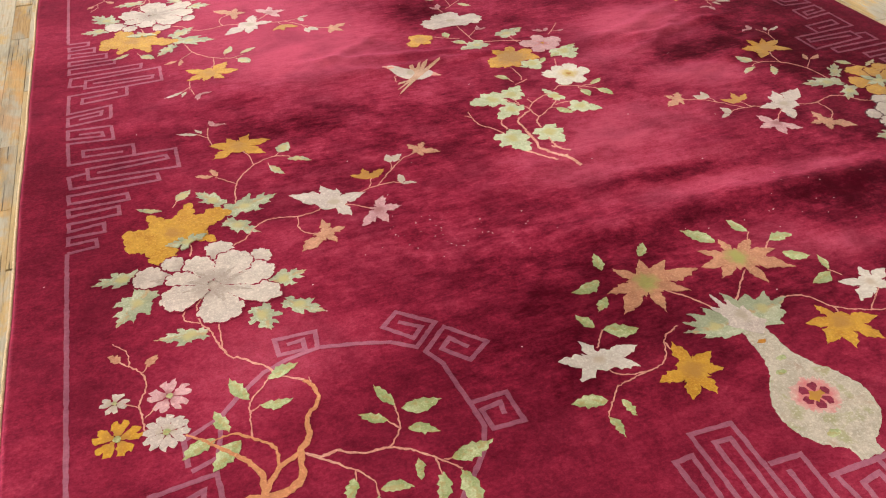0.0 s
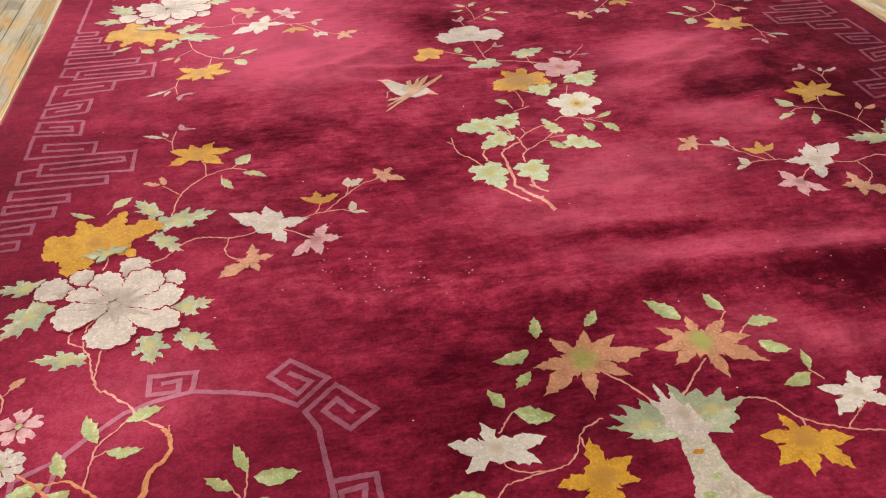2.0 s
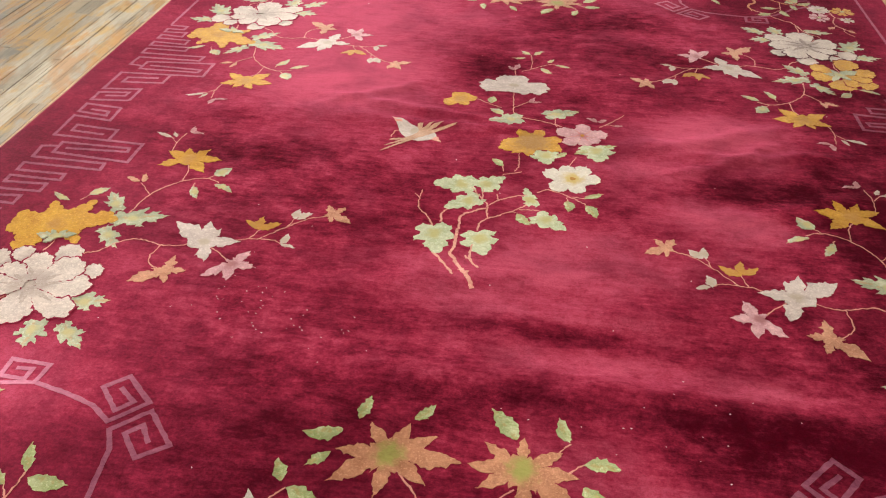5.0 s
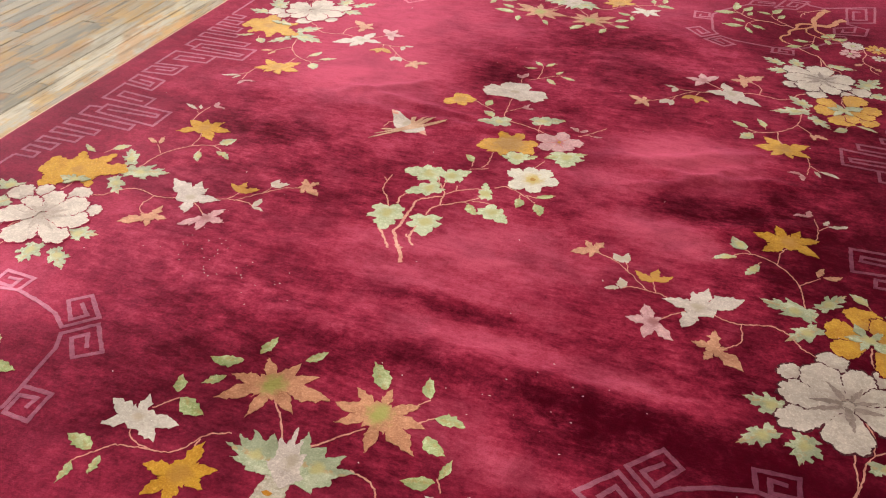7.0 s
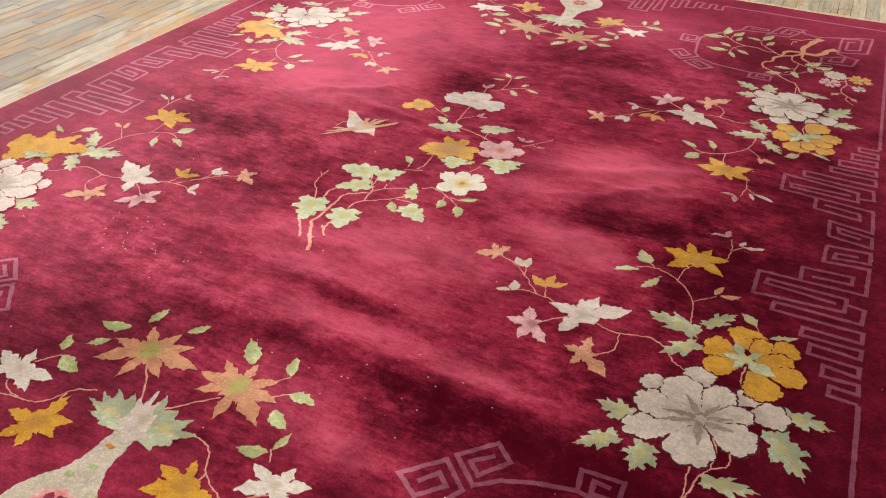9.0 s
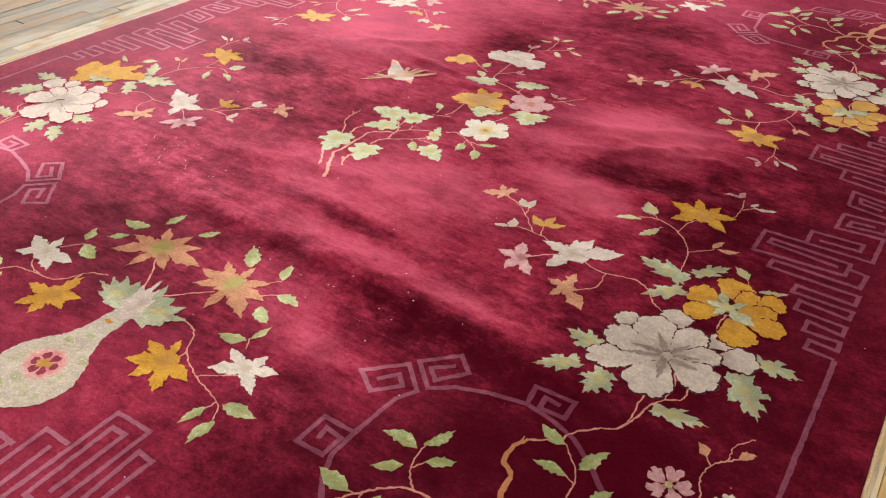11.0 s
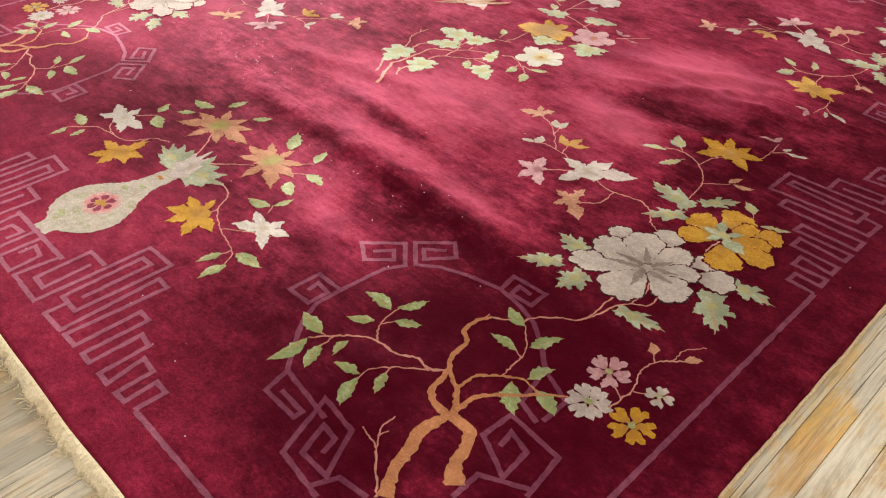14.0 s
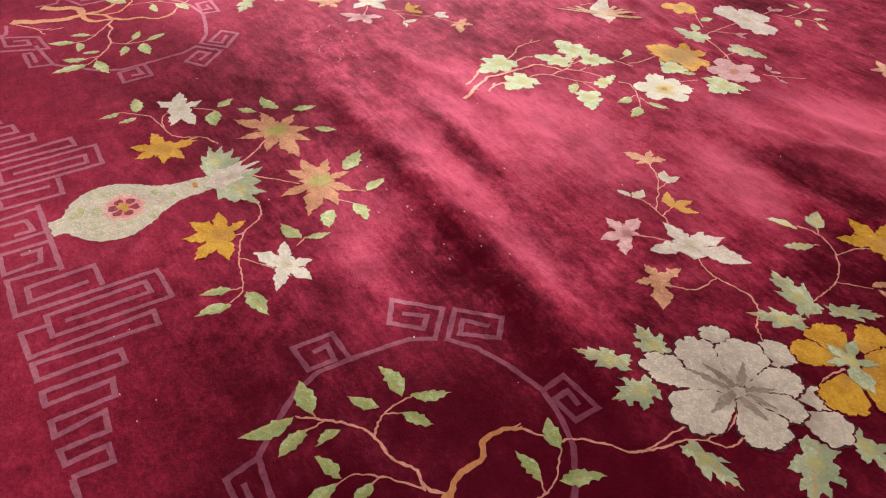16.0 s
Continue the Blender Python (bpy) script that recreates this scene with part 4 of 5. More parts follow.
    stem(W, [(1.180, -0.983),(1.180, -0.944),(1.204, -0.908)], 0.004, 0.003)
    stem(W, [(1.171, -1.093),(1.196, -1.075)], 0.004, 0.003)
    stem(W, [(1.141, -1.104),(1.164, -1.122)], 0.004, 0.003)
    leaf(W, (1.148, -0.993), (1.125, -0.968), 0.62, TERRA, "bud")
    leaf(W, (1.195, -0.965), (1.216, -0.942), 0.62, TERRA, "bud")
    lobed(W, (0.865, -0.908), (0.793, -0.969), 0.40)
    lobed(W, (0.884, -0.847), (0.800, -0.837), 0.50)
    lobed(W, (0.919, -0.902), (0.906, -0.980), 0.62)
    lobed(W, (1.027, -0.941), (1.128, -0.927), 0.34)
    lobed(W, (1.125, -0.766), (1.197, -0.866), 0.48)
    lobed(W, (1.138, -0.710), (1.235, -0.712), 0.40)
    lobed(W, (0.948, -0.577), (0.878, -0.647), 0.40)
    lobed(W, (0.943, -0.545), (0.820, -0.517), 0.38)
    lobed(W, (0.949, -0.512), (1.011, -0.439), 0.36)
    leaf(W, (1.056, -0.460), (1.018, -0.428), 0.60, SAGE)
    leaf(W, (1.085, -0.490), (1.145, -0.459), 0.26, SAGE)
    stem(W, [(1.053, -0.461),(1.063, -0.484)], 0.004, 0.003)
    stem(W, [(0.950, -0.678),(0.913, -0.658),(0.885, -0.621),(0.846, -0.608),(0.786, -0.623),(0.742, -0.619),(0.703, -0.601),(0.662, -0.625),(0.618, -0.665)], 0.005, 0.004)
    stem(W, [(0.786, -0.622),(0.792, -0.673),(0.773, -0.703),(0.755, -0.713)], 0.005, 0.004)
    stem(W, [(0.633, -0.589),(0.598, -0.578),(0.544, -0.577),(0.515, -0.589)], 0.004, 0.004)
    stem(W, [(0.579, -0.579),(0.530, -0.527),(0.487, -0.489),(0.439, -0.471)], 0.004, 0.004)
    stem(W, [(0.526, -0.524),(0.516, -0.484)], 0.004, 0.003)
    stem(W, [(0.598, -0.578),(0.583, -0.535)], 0.004, 0.003)
    stem(W, [(0.920, -0.518),(0.908, -0.439),(0.873, -0.387),(0.831, -0.358),(0.794, -0.351),(0.758, -0.364)], 0.005, 0.004)
    stem(W, [(0.798, -0.351),(0.773, -0.323)], 0.004, 0.003)
    stem(W, [(0.821, -0.376),(0.814, -0.395)], 0.004, 0.003)
    stem(W, [(0.858, -0.374),(0.866, -0.324),(0.887, -0.285)], 0.004, 0.004)
    stem(W, [(0.908, -0.439),(0.956, -0.394)], 0.004, 0.003)
    stem(W, [(0.949, -0.237),(0.955, -0.191),(0.946, -0.137)], 0.004, 0.003)
    stem(W, [(0.955, -0.191),(0.979, -0.165)], 0.004, 0.003)
    leaf(W, (0.767, -0.373), (0.709, -0.401), 0.34, SAGE)
    leaf(W, (0.785, -0.337), (0.751, -0.294), 0.75, SAGE)
    leaf(W, (0.818, -0.388), (0.785, -0.442), 0.40, SAGE)
    leaf(W, (0.952, -0.391), (0.966, -0.351), 0.40, TERRA)
    leaf(W, (0.963, -0.390), (1.005, -0.371), 0.34, TERRA)
    leaf(W, (0.935, -0.133), (0.938, -0.097), 0.50, ROSE)
    leaf(W, (0.937, -0.131), (0.895, -0.135), 0.30, ROSE)
    leaf(W, (0.967, -0.162), (0.982, -0.134), 0.40, GREYWHITE)
    leaf(W, (0.979, -0.165), (1.030, -0.144), 0.26, GREYWHITE)
    leaf(W, (0.517, -0.591), (0.482, -0.601), 0.40, GREYWHITE)
    leaf(W, (0.518, -0.590), (0.512, -0.551), 0.60, GREYWHITE)
    leaf(W, (0.510, -0.491), (0.479, -0.463), 0.60, GREYWHITE)
    leaf(W, (0.517, -0.491), (0.515, -0.450), 0.55, GREYWHITE)
    star(W, (0.694, -0.597), [(0.614, -0.593), (0.665, -0.678), (0.676, -0.545), (0.712, -0.522), (0.792, -0.536)], GREYWHITE)
    star(W, (0.603, -0.681), [(0.544, -0.683),(0.576, -0.624),(0.619, -0.660),(0.652, -0.728),(0.592, -0.737)], ROSE)
    star(W, (0.737, -0.719), [(0.690, -0.714),(0.735, -0.662),(0.767, -0.716),(0.801, -0.770),(0.719, -0.765)], TERRA)
    star(W, (0.887, -0.266), [(0.796, -0.261),(0.850, -0.214),(0.911, -0.216),(0.959, -0.237),(0.956, -0.311),(0.822, -0.328)], GOLD)
    star(W, (0.432, -0.465), [(0.379, -0.492),(0.404, -0.432),(0.451, -0.426),(0.451, -0.476),(0.429, -0.496)], TERRA)
    leaf(W, (0.589, -0.540), (0.541, -0.511), 0.50, GOLD, "petal")
    leaf(W, (0.588, -0.537), (0.592, -0.489), 0.50, GOLD, "petal")
    leaf(W, (0.590, -0.539), (0.631, -0.506), 0.36, GOLD, "petal")
    white_peony(W, white_rim)
    gold_peony(W, gold_rim)


tree(same, WINEDARK, WINE)
tree(NEAR_LEFT, WINE, OLDGOLD)
tree(FAR_RIGHT, WINEDARK, WINE)
tree(FAR_LEFT, WINE, OLDGOLD)
# the far corner's own key, beyond the trunk
line(same, [(0.944, 1.539), (1.012, 1.516), (1.141, 1.570), (1.215, 1.600), (1.201, 1.413), (1.096, 1.375), (1.103, 1.545), (1.178, 1.567), (1.172, 1.435), (1.122, 1.418), (1.127, 1.515), (1.155, 1.525)])


def jar(W):
    """The long-necked jar with its spray of star flowers."""
    rows = ((-1.645, 0.025), (-1.618, 0.026), (-1.612, 0.040), (-1.597, 0.062), (-1.565, 0.087), (-1.525, 0.094), (-1.49, 0.084), (-1.46, 0.066), (-1.437, 0.047), (-1.41, 0.034), (-1.385, 0.029), (-1.34, 0.026), (-1.30, 0.024))
    half = smooth_line([(w, y) for y, w in rows], 0.012)
    shape = [Vector(W((0.036 + q.x, q.y))) for q in half] + [Vector(W((0.036 - q.x, q.y))) for q in reversed(half)]
    if (shape[1] - shape[0]).cross(shape[2] - shape[1]) < 0 and W is not same:
        shape.reverse()
    body = inlay("jar", woven(shape), W((0.036, -1.50)), JARWOOL, rug, "stone-grey woven jar with a long neck")
    c = Vector(W((0.036, -1.506)))
    halo = [c + Vector((math.cos(t * 0.35), math.sin(t * 0.35))) * 0.046 * rng.uniform(0.80, 1.06) for t in range(18)]
    inlay("halo", woven(halo, 0.003, 0.0050), c, BLUSH, body, lift=LIFT + 0.0003)
    for i in range(6):
        a = i * math.pi / 3 + 0.2
        u, s = Vector((math.cos(a), math.sin(a))), Vector((-math.sin(a), math.cos(a)))
        inlay("petal", woven([c + u * 0.006, c + u * 0.022 - s * 0.010, c + u * 0.031 - s * 0.005, c + u * 0.029 + s * 0.006, c + u * 0.022 + s * 0.010], 0.005, 0.0016), c, CRIMSON, body, lift=LIFT + 0.0005)
    inlay("eye", woven([c + Vector(q) for q in ((-0.020, -0.004), (-0.004, -0.014), (0.005, -0.006), (0.017, -0.001), (0.014, 0.009), (0.002, 0.007), (-0.006, 0.013), (-0.013, 0.006))], 0.004, 0.002), c, GOLD, body, lift=LIFT + 0.0008)
    for x, y, r, m in ((0.013, -1.438, 0.011, LEAF), (0.037, -1.408, 0.011, LEAF), (0.031, -1.360, 0.010, OLDGOLD), (0.006, -1.584, 0.014, LEAF)):
        q = Vector(W((x, y)))
        disc(q, r, m, body, "patch", LIFT + 0.0004, 0.55)
    fan(W, (0.022, -1.326), [(-0.033, -1.328), (-0.072, -1.312), (-0.095, -1.285), (-0.082, -1.262), (-0.060, -1.242), (-0.022, -1.236), (0.018, -1.252)], SAGE, "jar_leaf")
    fan(W, (0.054, -1.326), [(0.104, -1.334), (0.130, -1.309), (0.159, -1.268), (0.127, -1.240), (0.085, -1.234), (0.039, -1.211), (0.016, -1.250)], SAGE, "jar_leaf")
    fan(W, (0.046, -1.345), [(-0.004, -1.300), (-0.006, -1.244), (0.014, -1.210), (0.036, -1.230), (0.058, -1.262), (0.078, -1.312)], GREYWHITE, "jar_leaf", 0.0008)
    stem(W, [(0.050, -1.335), (0.040, -1.300), (0.028, -1.255)], 0.013, 0.005, "midrib", TAN)
    star(W, (-0.285, -1.291), [(-0.343, -1.329),(-0.360, -1.270),(-0.298, -1.235),(-0.199, -1.282),(-0.222, -1.332)], WHITE)
    star(W, (-0.135, -1.376), [(-0.175, -1.438),(-0.210, -1.380),(-0.133, -1.299),(-0.076, -1.346),(-0.077, -1.391),(-0.125, -1.443)], GOLD)
    star(W, (-0.084, -1.130), [(-0.178, -1.199),(-0.180, -1.131),(-0.130, -1.067),(-0.058, -1.059),(-0.004, -1.080),(0.043, -1.130),(-0.011, -1.185),(-0.093, -1.223)], TERRASTAR, "star_flower", None, 0.46)
    star(W, (0.144, -1.128), [(0.071, -1.177),(0.050, -1.130),(0.077, -1.081),(0.144, -1.059),(0.214, -1.081),(0.243, -1.131),(0.243, -1.200),(0.155, -1.224)], TERRASTAR, "star_flower", None, 0.46)
    star(W, (0.214, -1.366), [(0.145, -1.410),(0.145, -1.350),(0.195, -1.311),(0.292, -1.381),(0.261, -1.438),(0.191, -1.437)], GOLD)
    star(W, (0.355, -1.296), [(0.292, -1.334),(0.292, -1.272),(0.368, -1.245),(0.416, -1.270),(0.412, -1.336),(0.333, -1.328)], WHITE)
    leaf(W, (-0.184, -1.141), (-0.223, -1.175), 0.42)
    leaf(W, (-0.175, -1.090), (-0.248, -1.105), 0.44)
    leaf(W, (-0.152, -1.064), (-0.141, -1.005), 0.40)
    leaf(W, (-0.054, -1.050), (-0.020, -1.009), 0.42)
    leaf(W, (-0.254, -1.213), (-0.271, -1.168), 0.52)
    leaf(W, (-0.237, -1.221), (-0.170, -1.246), 0.55)
    leaf(W, (-0.335, -1.415), (-0.332, -1.466), 0.34)
    leaf(W, (-0.320, -1.385), (-0.384, -1.369), 0.48)
    leaf(W, (-0.293, -1.390), (-0.289, -1.434), 0.40)
    leaf(W, (0.133, -1.067), (0.082, -1.003), 0.46)
    leaf(W, (0.222, -1.060), (0.204, -1.005), 0.46)
    leaf(W, (0.247, -1.102), (0.312, -1.105), 0.46)
    leaf(W, (0.245, -1.149), (0.298, -1.180), 0.55)
    leaf(W, (0.298, -1.238), (0.236, -1.257), 0.46)
    leaf(W, (0.304, -1.231), (0.310, -1.183), 0.40)
    leaf(W, (0.368, -1.405), (0.354, -1.458), 0.40)
    leaf(W, (0.407, -1.419), (0.401, -1.482), 0.40)
    leaf(W, (0.387, -1.384), (0.460, -1.373), 0.46)
    stem(W, [(-0.097, -1.264),(-0.139, -1.286),(-0.167, -1.333),(-0.218, -1.349),(-0.272, -1.333),(-0.284, -1.303)], 0.005, 0.004)
    stem(W, [(-0.218, -1.349),(-0.283, -1.362),(-0.307, -1.384),(-0.337, -1.417)], 0.005, 0.004)
    stem(W, [(-0.144, -1.296),(-0.142, -1.353)], 0.005, 0.004)
    stem(W, [(-0.274, -1.262),(-0.239, -1.223)], 0.004, 0.004)
    stem(W, [(0.003, -1.255),(-0.029, -1.201),(-0.066, -1.161)], 0.006, 0.005)
    stem(W, [(0.056, -1.245),(0.133, -1.169)], 0.006, 0.005)
    stem(W, [(0.147, -1.267),(0.196, -1.281),(0.228, -1.327),(0.286, -1.360),(0.375, -1.386),(0.402, -1.419)], 0.006, 0.004)
    stem(W, [(0.228, -1.327),(0.224, -1.365)], 0.005, 0.004)
    stem(W, [(0.292, -1.364),(0.357, -1.316)], 0.005, 0.004)
    stem(W, [(0.374, -1.385),(0.369, -1.409)], 0.004, 0.004)
    stem(W, [(0.316, -1.256),(0.300, -1.230)], 0.004, 0.004)
    stem(W, [(0.197, -1.092),(0.225, -1.061)], 0.005, 0.004)
    stem(W, [(0.220, -1.125),(0.248, -1.101)], 0.005, 0.004)


jar(same)
FAR_END = corner(1, -1, [
    ((0.149, -1.126), (0.13, 1.03)), ((-0.08, -1.12), (-0.07, 1.05)), ((0.36, -1.285), (0.326, 1.198)), ((0.165, -1.395), (0.17, 1.275)), ((0.05, -1.5), (0.03, 1.46)), ((-0.275, -1.28), (-0.321, 1.188)),
])
jar(FAR_END)

# the flowering spray and the bird in the middle
W = same
stem(W, [(0.006, -0.674),(-0.013, -0.639),(-0.029, -0.613),(-0.049, -0.577),(-0.061, -0.563),(-0.055, -0.534),(-0.055, -0.499),(-0.054, -0.467),(-0.053, -0.411),(-0.030, -0.389),(0.004, -0.369)], 0.014, 0.006, "branch", PEACH)
stem(W, [(-0.033, -0.618),(-0.020, -0.625),(-0.009, -0.625)], 0.009, 0.006, "branch", PEACH)
stem(W, [(-0.043, -0.638),(-0.060, -0.614),(-0.083, -0.580),(-0.100, -0.563)], 0.011, 0.009, "branch", PEACH)
stem(W, [(0.008, -0.607),(-0.008, -0.582),(-0.015, -0.565),(-0.014, -0.521)], 0.011, 0.007, "branch", PEACH)
stem(W, [(-0.011, -0.575),(-0.020, -0.571),(-0.025, -0.563)], 0.009, 0.005, "branch", PEACH)
stem(W, [(0.011, -0.413),(0.006, -0.386),(0.004, -0.354),(-0.015, -0.326),(-0.042, -0.283)], 0.007, 0.005, "branch", PEACH)
stem(W, [(-0.009, -0.333),(-0.011, -0.310),(-0.012, -0.287)], 0.005, 0.004)
stem(W, [(0.005, -0.359),(0.025, -0.335),(0.056, -0.313),(0.100, -0.296)], 0.006, 0.005)
stem(W, [(0.028, -0.329),(0.024, -0.305)], 0.005, 0.004)
stem(W, [(-0.009, -0.466),(-0.006, -0.438),(0.010, -0.414),(0.053, -0.383),(0.082, -0.359),(0.102, -0.338)], 0.007, 0.005, "branch", PEACH)
stem(W, [(0.083, -0.362),(0.106, -0.361),(0.137, -0.362)], 0.005, 0.004)
stem(W, [(0.067, -0.377),(0.082, -0.381)], 0.004, 0.004)
stem(W, [(0.123, -0.280),(0.151, -0.264),(0.194, -0.282),(0.223, -0.299),(0.245, -0.316)], 0.006, 0.004)
stem(W, [(0.198, -0.289),(0.200, -0.309)], 0.004, 0.004)
stem(W, [(0.212, -0.288),(0.244, -0.289)], 0.004, 0.004)
stem(W, [(-0.116, -0.460),(-0.137, -0.420),(-0.158, -0.398),(-0.166, -0.355),(-0.165, -0.313)], 0.006, 0.004)
stem(W, [(-0.168, -0.347),(-0.180, -0.332)], 0.004, 0.004)
stem(W, [(-0.098, -0.442),(-0.101, -0.405),(-0.085, -0.382)], 0.009, 0.004, "branch", PEACH)
stem(W, [(0.029, -0.213),(0.039, -0.206),(0.078, -0.189)], 0.004, 0.004)
vine(W, (-0.114, -0.462), (-0.090, -0.565), 0.62)
vine(W, (-0.006, -0.473), (0.017, -0.558), 0.68)
vine(W, (-0.043, -0.270), (-0.144, -0.276), 0.60)
vine(W, (-0.021, -0.278), (0.034, -0.221), 0.62)
vine(W, (-0.021, -0.330), (-0.099, -0.382), 0.48)
vine(W, (0.114, -0.338), (0.093, -0.264), 0.34)
vine(W, (0.129, -0.385), (0.200, -0.429), 0.56)
leaf(W, (0.080, -0.381), (0.116, -0.423), 0.50)
leaf(W, (0.200, -0.306), (0.204, -0.354), 0.62)
leaf(W, (0.241, -0.289), (0.290, -0.261), 0.34)
leaf(W, (0.245, -0.318), (0.271, -0.368), 0.55)
stem(W, [(0.057, -0.188),(0.067, -0.166),(0.065, -0.097)], 0.005, 0.004)
stem(W, [(0.029, -0.194),(0.027, -0.163)], 0.004, 0.004)
stem(W, [(0.200, -0.142),(0.218, -0.092)], 0.004, 0.004)
stem(W, [(0.174, 0.069),(0.150, 0.083),(0.101, 0.099),(0.057, 0.110),(0.034, 0.133),(0.028, 0.174),(0.020, 0.277)], 0.005, 0.004)
stem(W, [(0.029, 0.164),(0.047, 0.185),(0.069, 0.209)], 0.004, 0.003)
stem(W, [(-0.007, 0.159),(-0.044, 0.180),(-0.087, 0.207)], 0.004, 0.003)
stem(W, [(0.018, 0.388),(0.014, 0.425)], 0.004, 0.003)
stem(W, [(0.036, 0.418),(0.064, 0.441),(0.063, 0.510),(0.059, 0.545)], 0.004, 0.003)
stem(W, [(0.064, 0.437),(0.094, 0.461),(0.129, 0.486),(0.148, 0.473)], 0.004, 0.003)
stem(W, [(0.151, 0.121),(0.160, 0.066)], 0.004, 0.003)
stem(W, [(0.281, 0.083),(0.311, 0.113),(0.353, 0.166)], 0.004, 0.003)
stem(W, [(0.302, 0.101),(0.323, 0.099)], 0.003, 0.003)
vine(W, (0.053, 0.102), (-0.037, 0.072), 0.50, SAGE)
leaf(W, (0.002, 0.118), (-0.041, 0.148), 0.55, SAGE)
vine(W, (0.130, 0.133), (0.221, 0.168), 0.40, SAGE)
vine(W, (0.133, -0.076), (0.143, -0.140), 0.85)
leaf(W, (0.168, -0.097), (0.192, -0.071), 0.60)
vine(W, (0.268, -0.030), (0.280, -0.107), 0.90)
leaf(W, (0.253, -0.055), (0.212, -0.076), 0.50)
leaf(W, (0.291, -0.031), (0.327, -0.020), 0.45)
leaf(W, (-0.040, 0.184), (-0.037, 0.230), 0.60)
leaf(W, (0.025, -0.167), (-0.005, -0.136), 0.60)
leaf(W, (0.070, 0.205), (0.088, 0.239), 0.45, ROSE)
leaf(W, (0.076, 0.207), (0.109, 0.214), 0.30, ROSE)
leaf(W, (0.041, 0.519), (-0.004, 0.517), 0.34, SAGE)
leaf(W, (0.057, 0.549), (0.023, 0.578), 0.45, SAGE)
leaf(W, (0.068, 0.547), (0.102, 0.583), 0.40, SAGE)
leaf(W, (0.117, 0.492), (0.133, 0.522), 0.50, SAGE)
leaf(W, (0.096, 0.448), (0.132, 0.410), 0.45, SAGE)
leaf(W, (0.142, 0.480), (0.191, 0.465), 0.34, SAGE)
leaf(W, (0.014, 0.425), (-0.011, 0.450), 0.45, ROSE)
leaf(W, (0.016, 0.430), (0.023, 0.470), 0.50, ROSE)
leaf(W, (0.276, 0.112), (0.246, 0.132), 0.50, ROSE)
leaf(W, (0.278, 0.112), (0.301, 0.134), 0.45, ROSE)
leaf(W, (0.320, 0.098), (0.347, 0.101), 0.40, ROSE)
bloom(W, (0.019, 0.312), [(-0.089, 0.299),(-0.027, 0.374),(0.040, 0.385),(0.128, 0.297),(0.077, 0.267)], GREYWHITE)
bloom(W, (-0.135, 0.196), [(-0.182, 0.160),(-0.154, 0.237),(-0.119, 0.238),(-0.088, 0.211),(-0.113, 0.160)], GOLD)
leaf(W, (-0.085, 0.207), (-0.109, 0.221), 0.6, WHITE, "sepal")
bloom(W, (0.233, 0.027), [(0.158, 0.046),(0.186, -0.027),(0.243, -0.030),(0.280, -0.006),(0.305, 0.046),(0.236, 0.093)], ROSE)
bloom(W, (0.093, -0.029), [(0.006, -0.077),(0.014, -0.038),(0.054, 0.025),(0.120, 0.037),(0.178, -0.007),(0.179, -0.062),(0.088, -0.103),(0.045, -0.092)], GOLDHEART)
bloom(W, (0.211, -0.203), [(0.135, -0.176),(0.158, -0.262),(0.230, -0.269),(0.284, -0.197),(0.248, -0.140),(0.189, -0.141)], PALE)


def patch(name, outline, material, parent, lift):
    shape = [Vector(q) for q in outline]
    return inlay(name, woven(shape, 0.005, 0.0015), sum(shape, Vector((0, 0))) / len(shape), material, parent, lift=lift)


# the bird: a pale body, a tan wing with spread feathers across it
bird = group("bird_motif", W, (-0.228, -0.025), "cream and tan woven bird in flight")
patch("body", [(-0.313, 0.040), (-0.286, 0.033), (-0.265, 0.016), (-0.227, -0.005), (-0.204, -0.024), (-0.184, -0.020), (-0.173, -0.030), (-0.170, -0.046), (-0.189, -0.064), (-0.220, -0.075), (-0.248, -0.066), (-0.268, -0.048), (-0.282, -0.024), (-0.296, 0.011)], GREYWHITE, bird, LIFT + 0.0003)
patch("beak", [(-0.171, -0.041), (-0.154, -0.072), (-0.183, -0.060)], PEACH, bird, LIFT + 0.0005)
patch("tail_tip", [(-0.312, 0.042), (-0.289, 0.035), (-0.279, 0.015), (-0.299, 0.013)], PEACH, bird, LIFT + 0.0005)
for feather in (
    [(-0.268, -0.072), (-0.219, -0.028), (-0.166, 0.005), (-0.122, 0.033), (-0.130, 0.020), (-0.181, -0.021), (-0.230, -0.066), (-0.261, -0.089)],
    [(-0.241, -0.051), (-0.214, 0.001), (-0.187, 0.033), (-0.199, 0.003), (-0.223, -0.044)],
    [(-0.227, -0.037), (-0.190, 0.012), (-0.162, 0.038), (-0.172, 0.015), (-0.210, -0.034)],
    [(-0.226, -0.020), (-0.234, 0.010), (-0.220, 0.015), (-0.217, -0.010)],
    [(-0.235, -0.059), (-0.269, -0.087), (-0.307, -0.113), (-0.300, -0.104), (-0.262, -0.070)],
    [(-0.235, -0.070), (-0.269, -0.100), (-0.313, -0.145), (-0.306, -0.132), (-0.270, -0.091)],
    [(-0.257, -0.072), (-0.277, -0.077), (-0.300, -0.082), (-0.293, -0.072), (-0.269, -0.066)],
):
    patch("feather", feather, TAN, bird, LIFT + 0.0007)
for claw in ([(-0.288, -0.025), (-0.295, -0.040), (-0.297, -0.063)], [(-0.282, -0.024), (-0.295, -0.030)]):
    stem(W, claw, 0.005, 0.004)

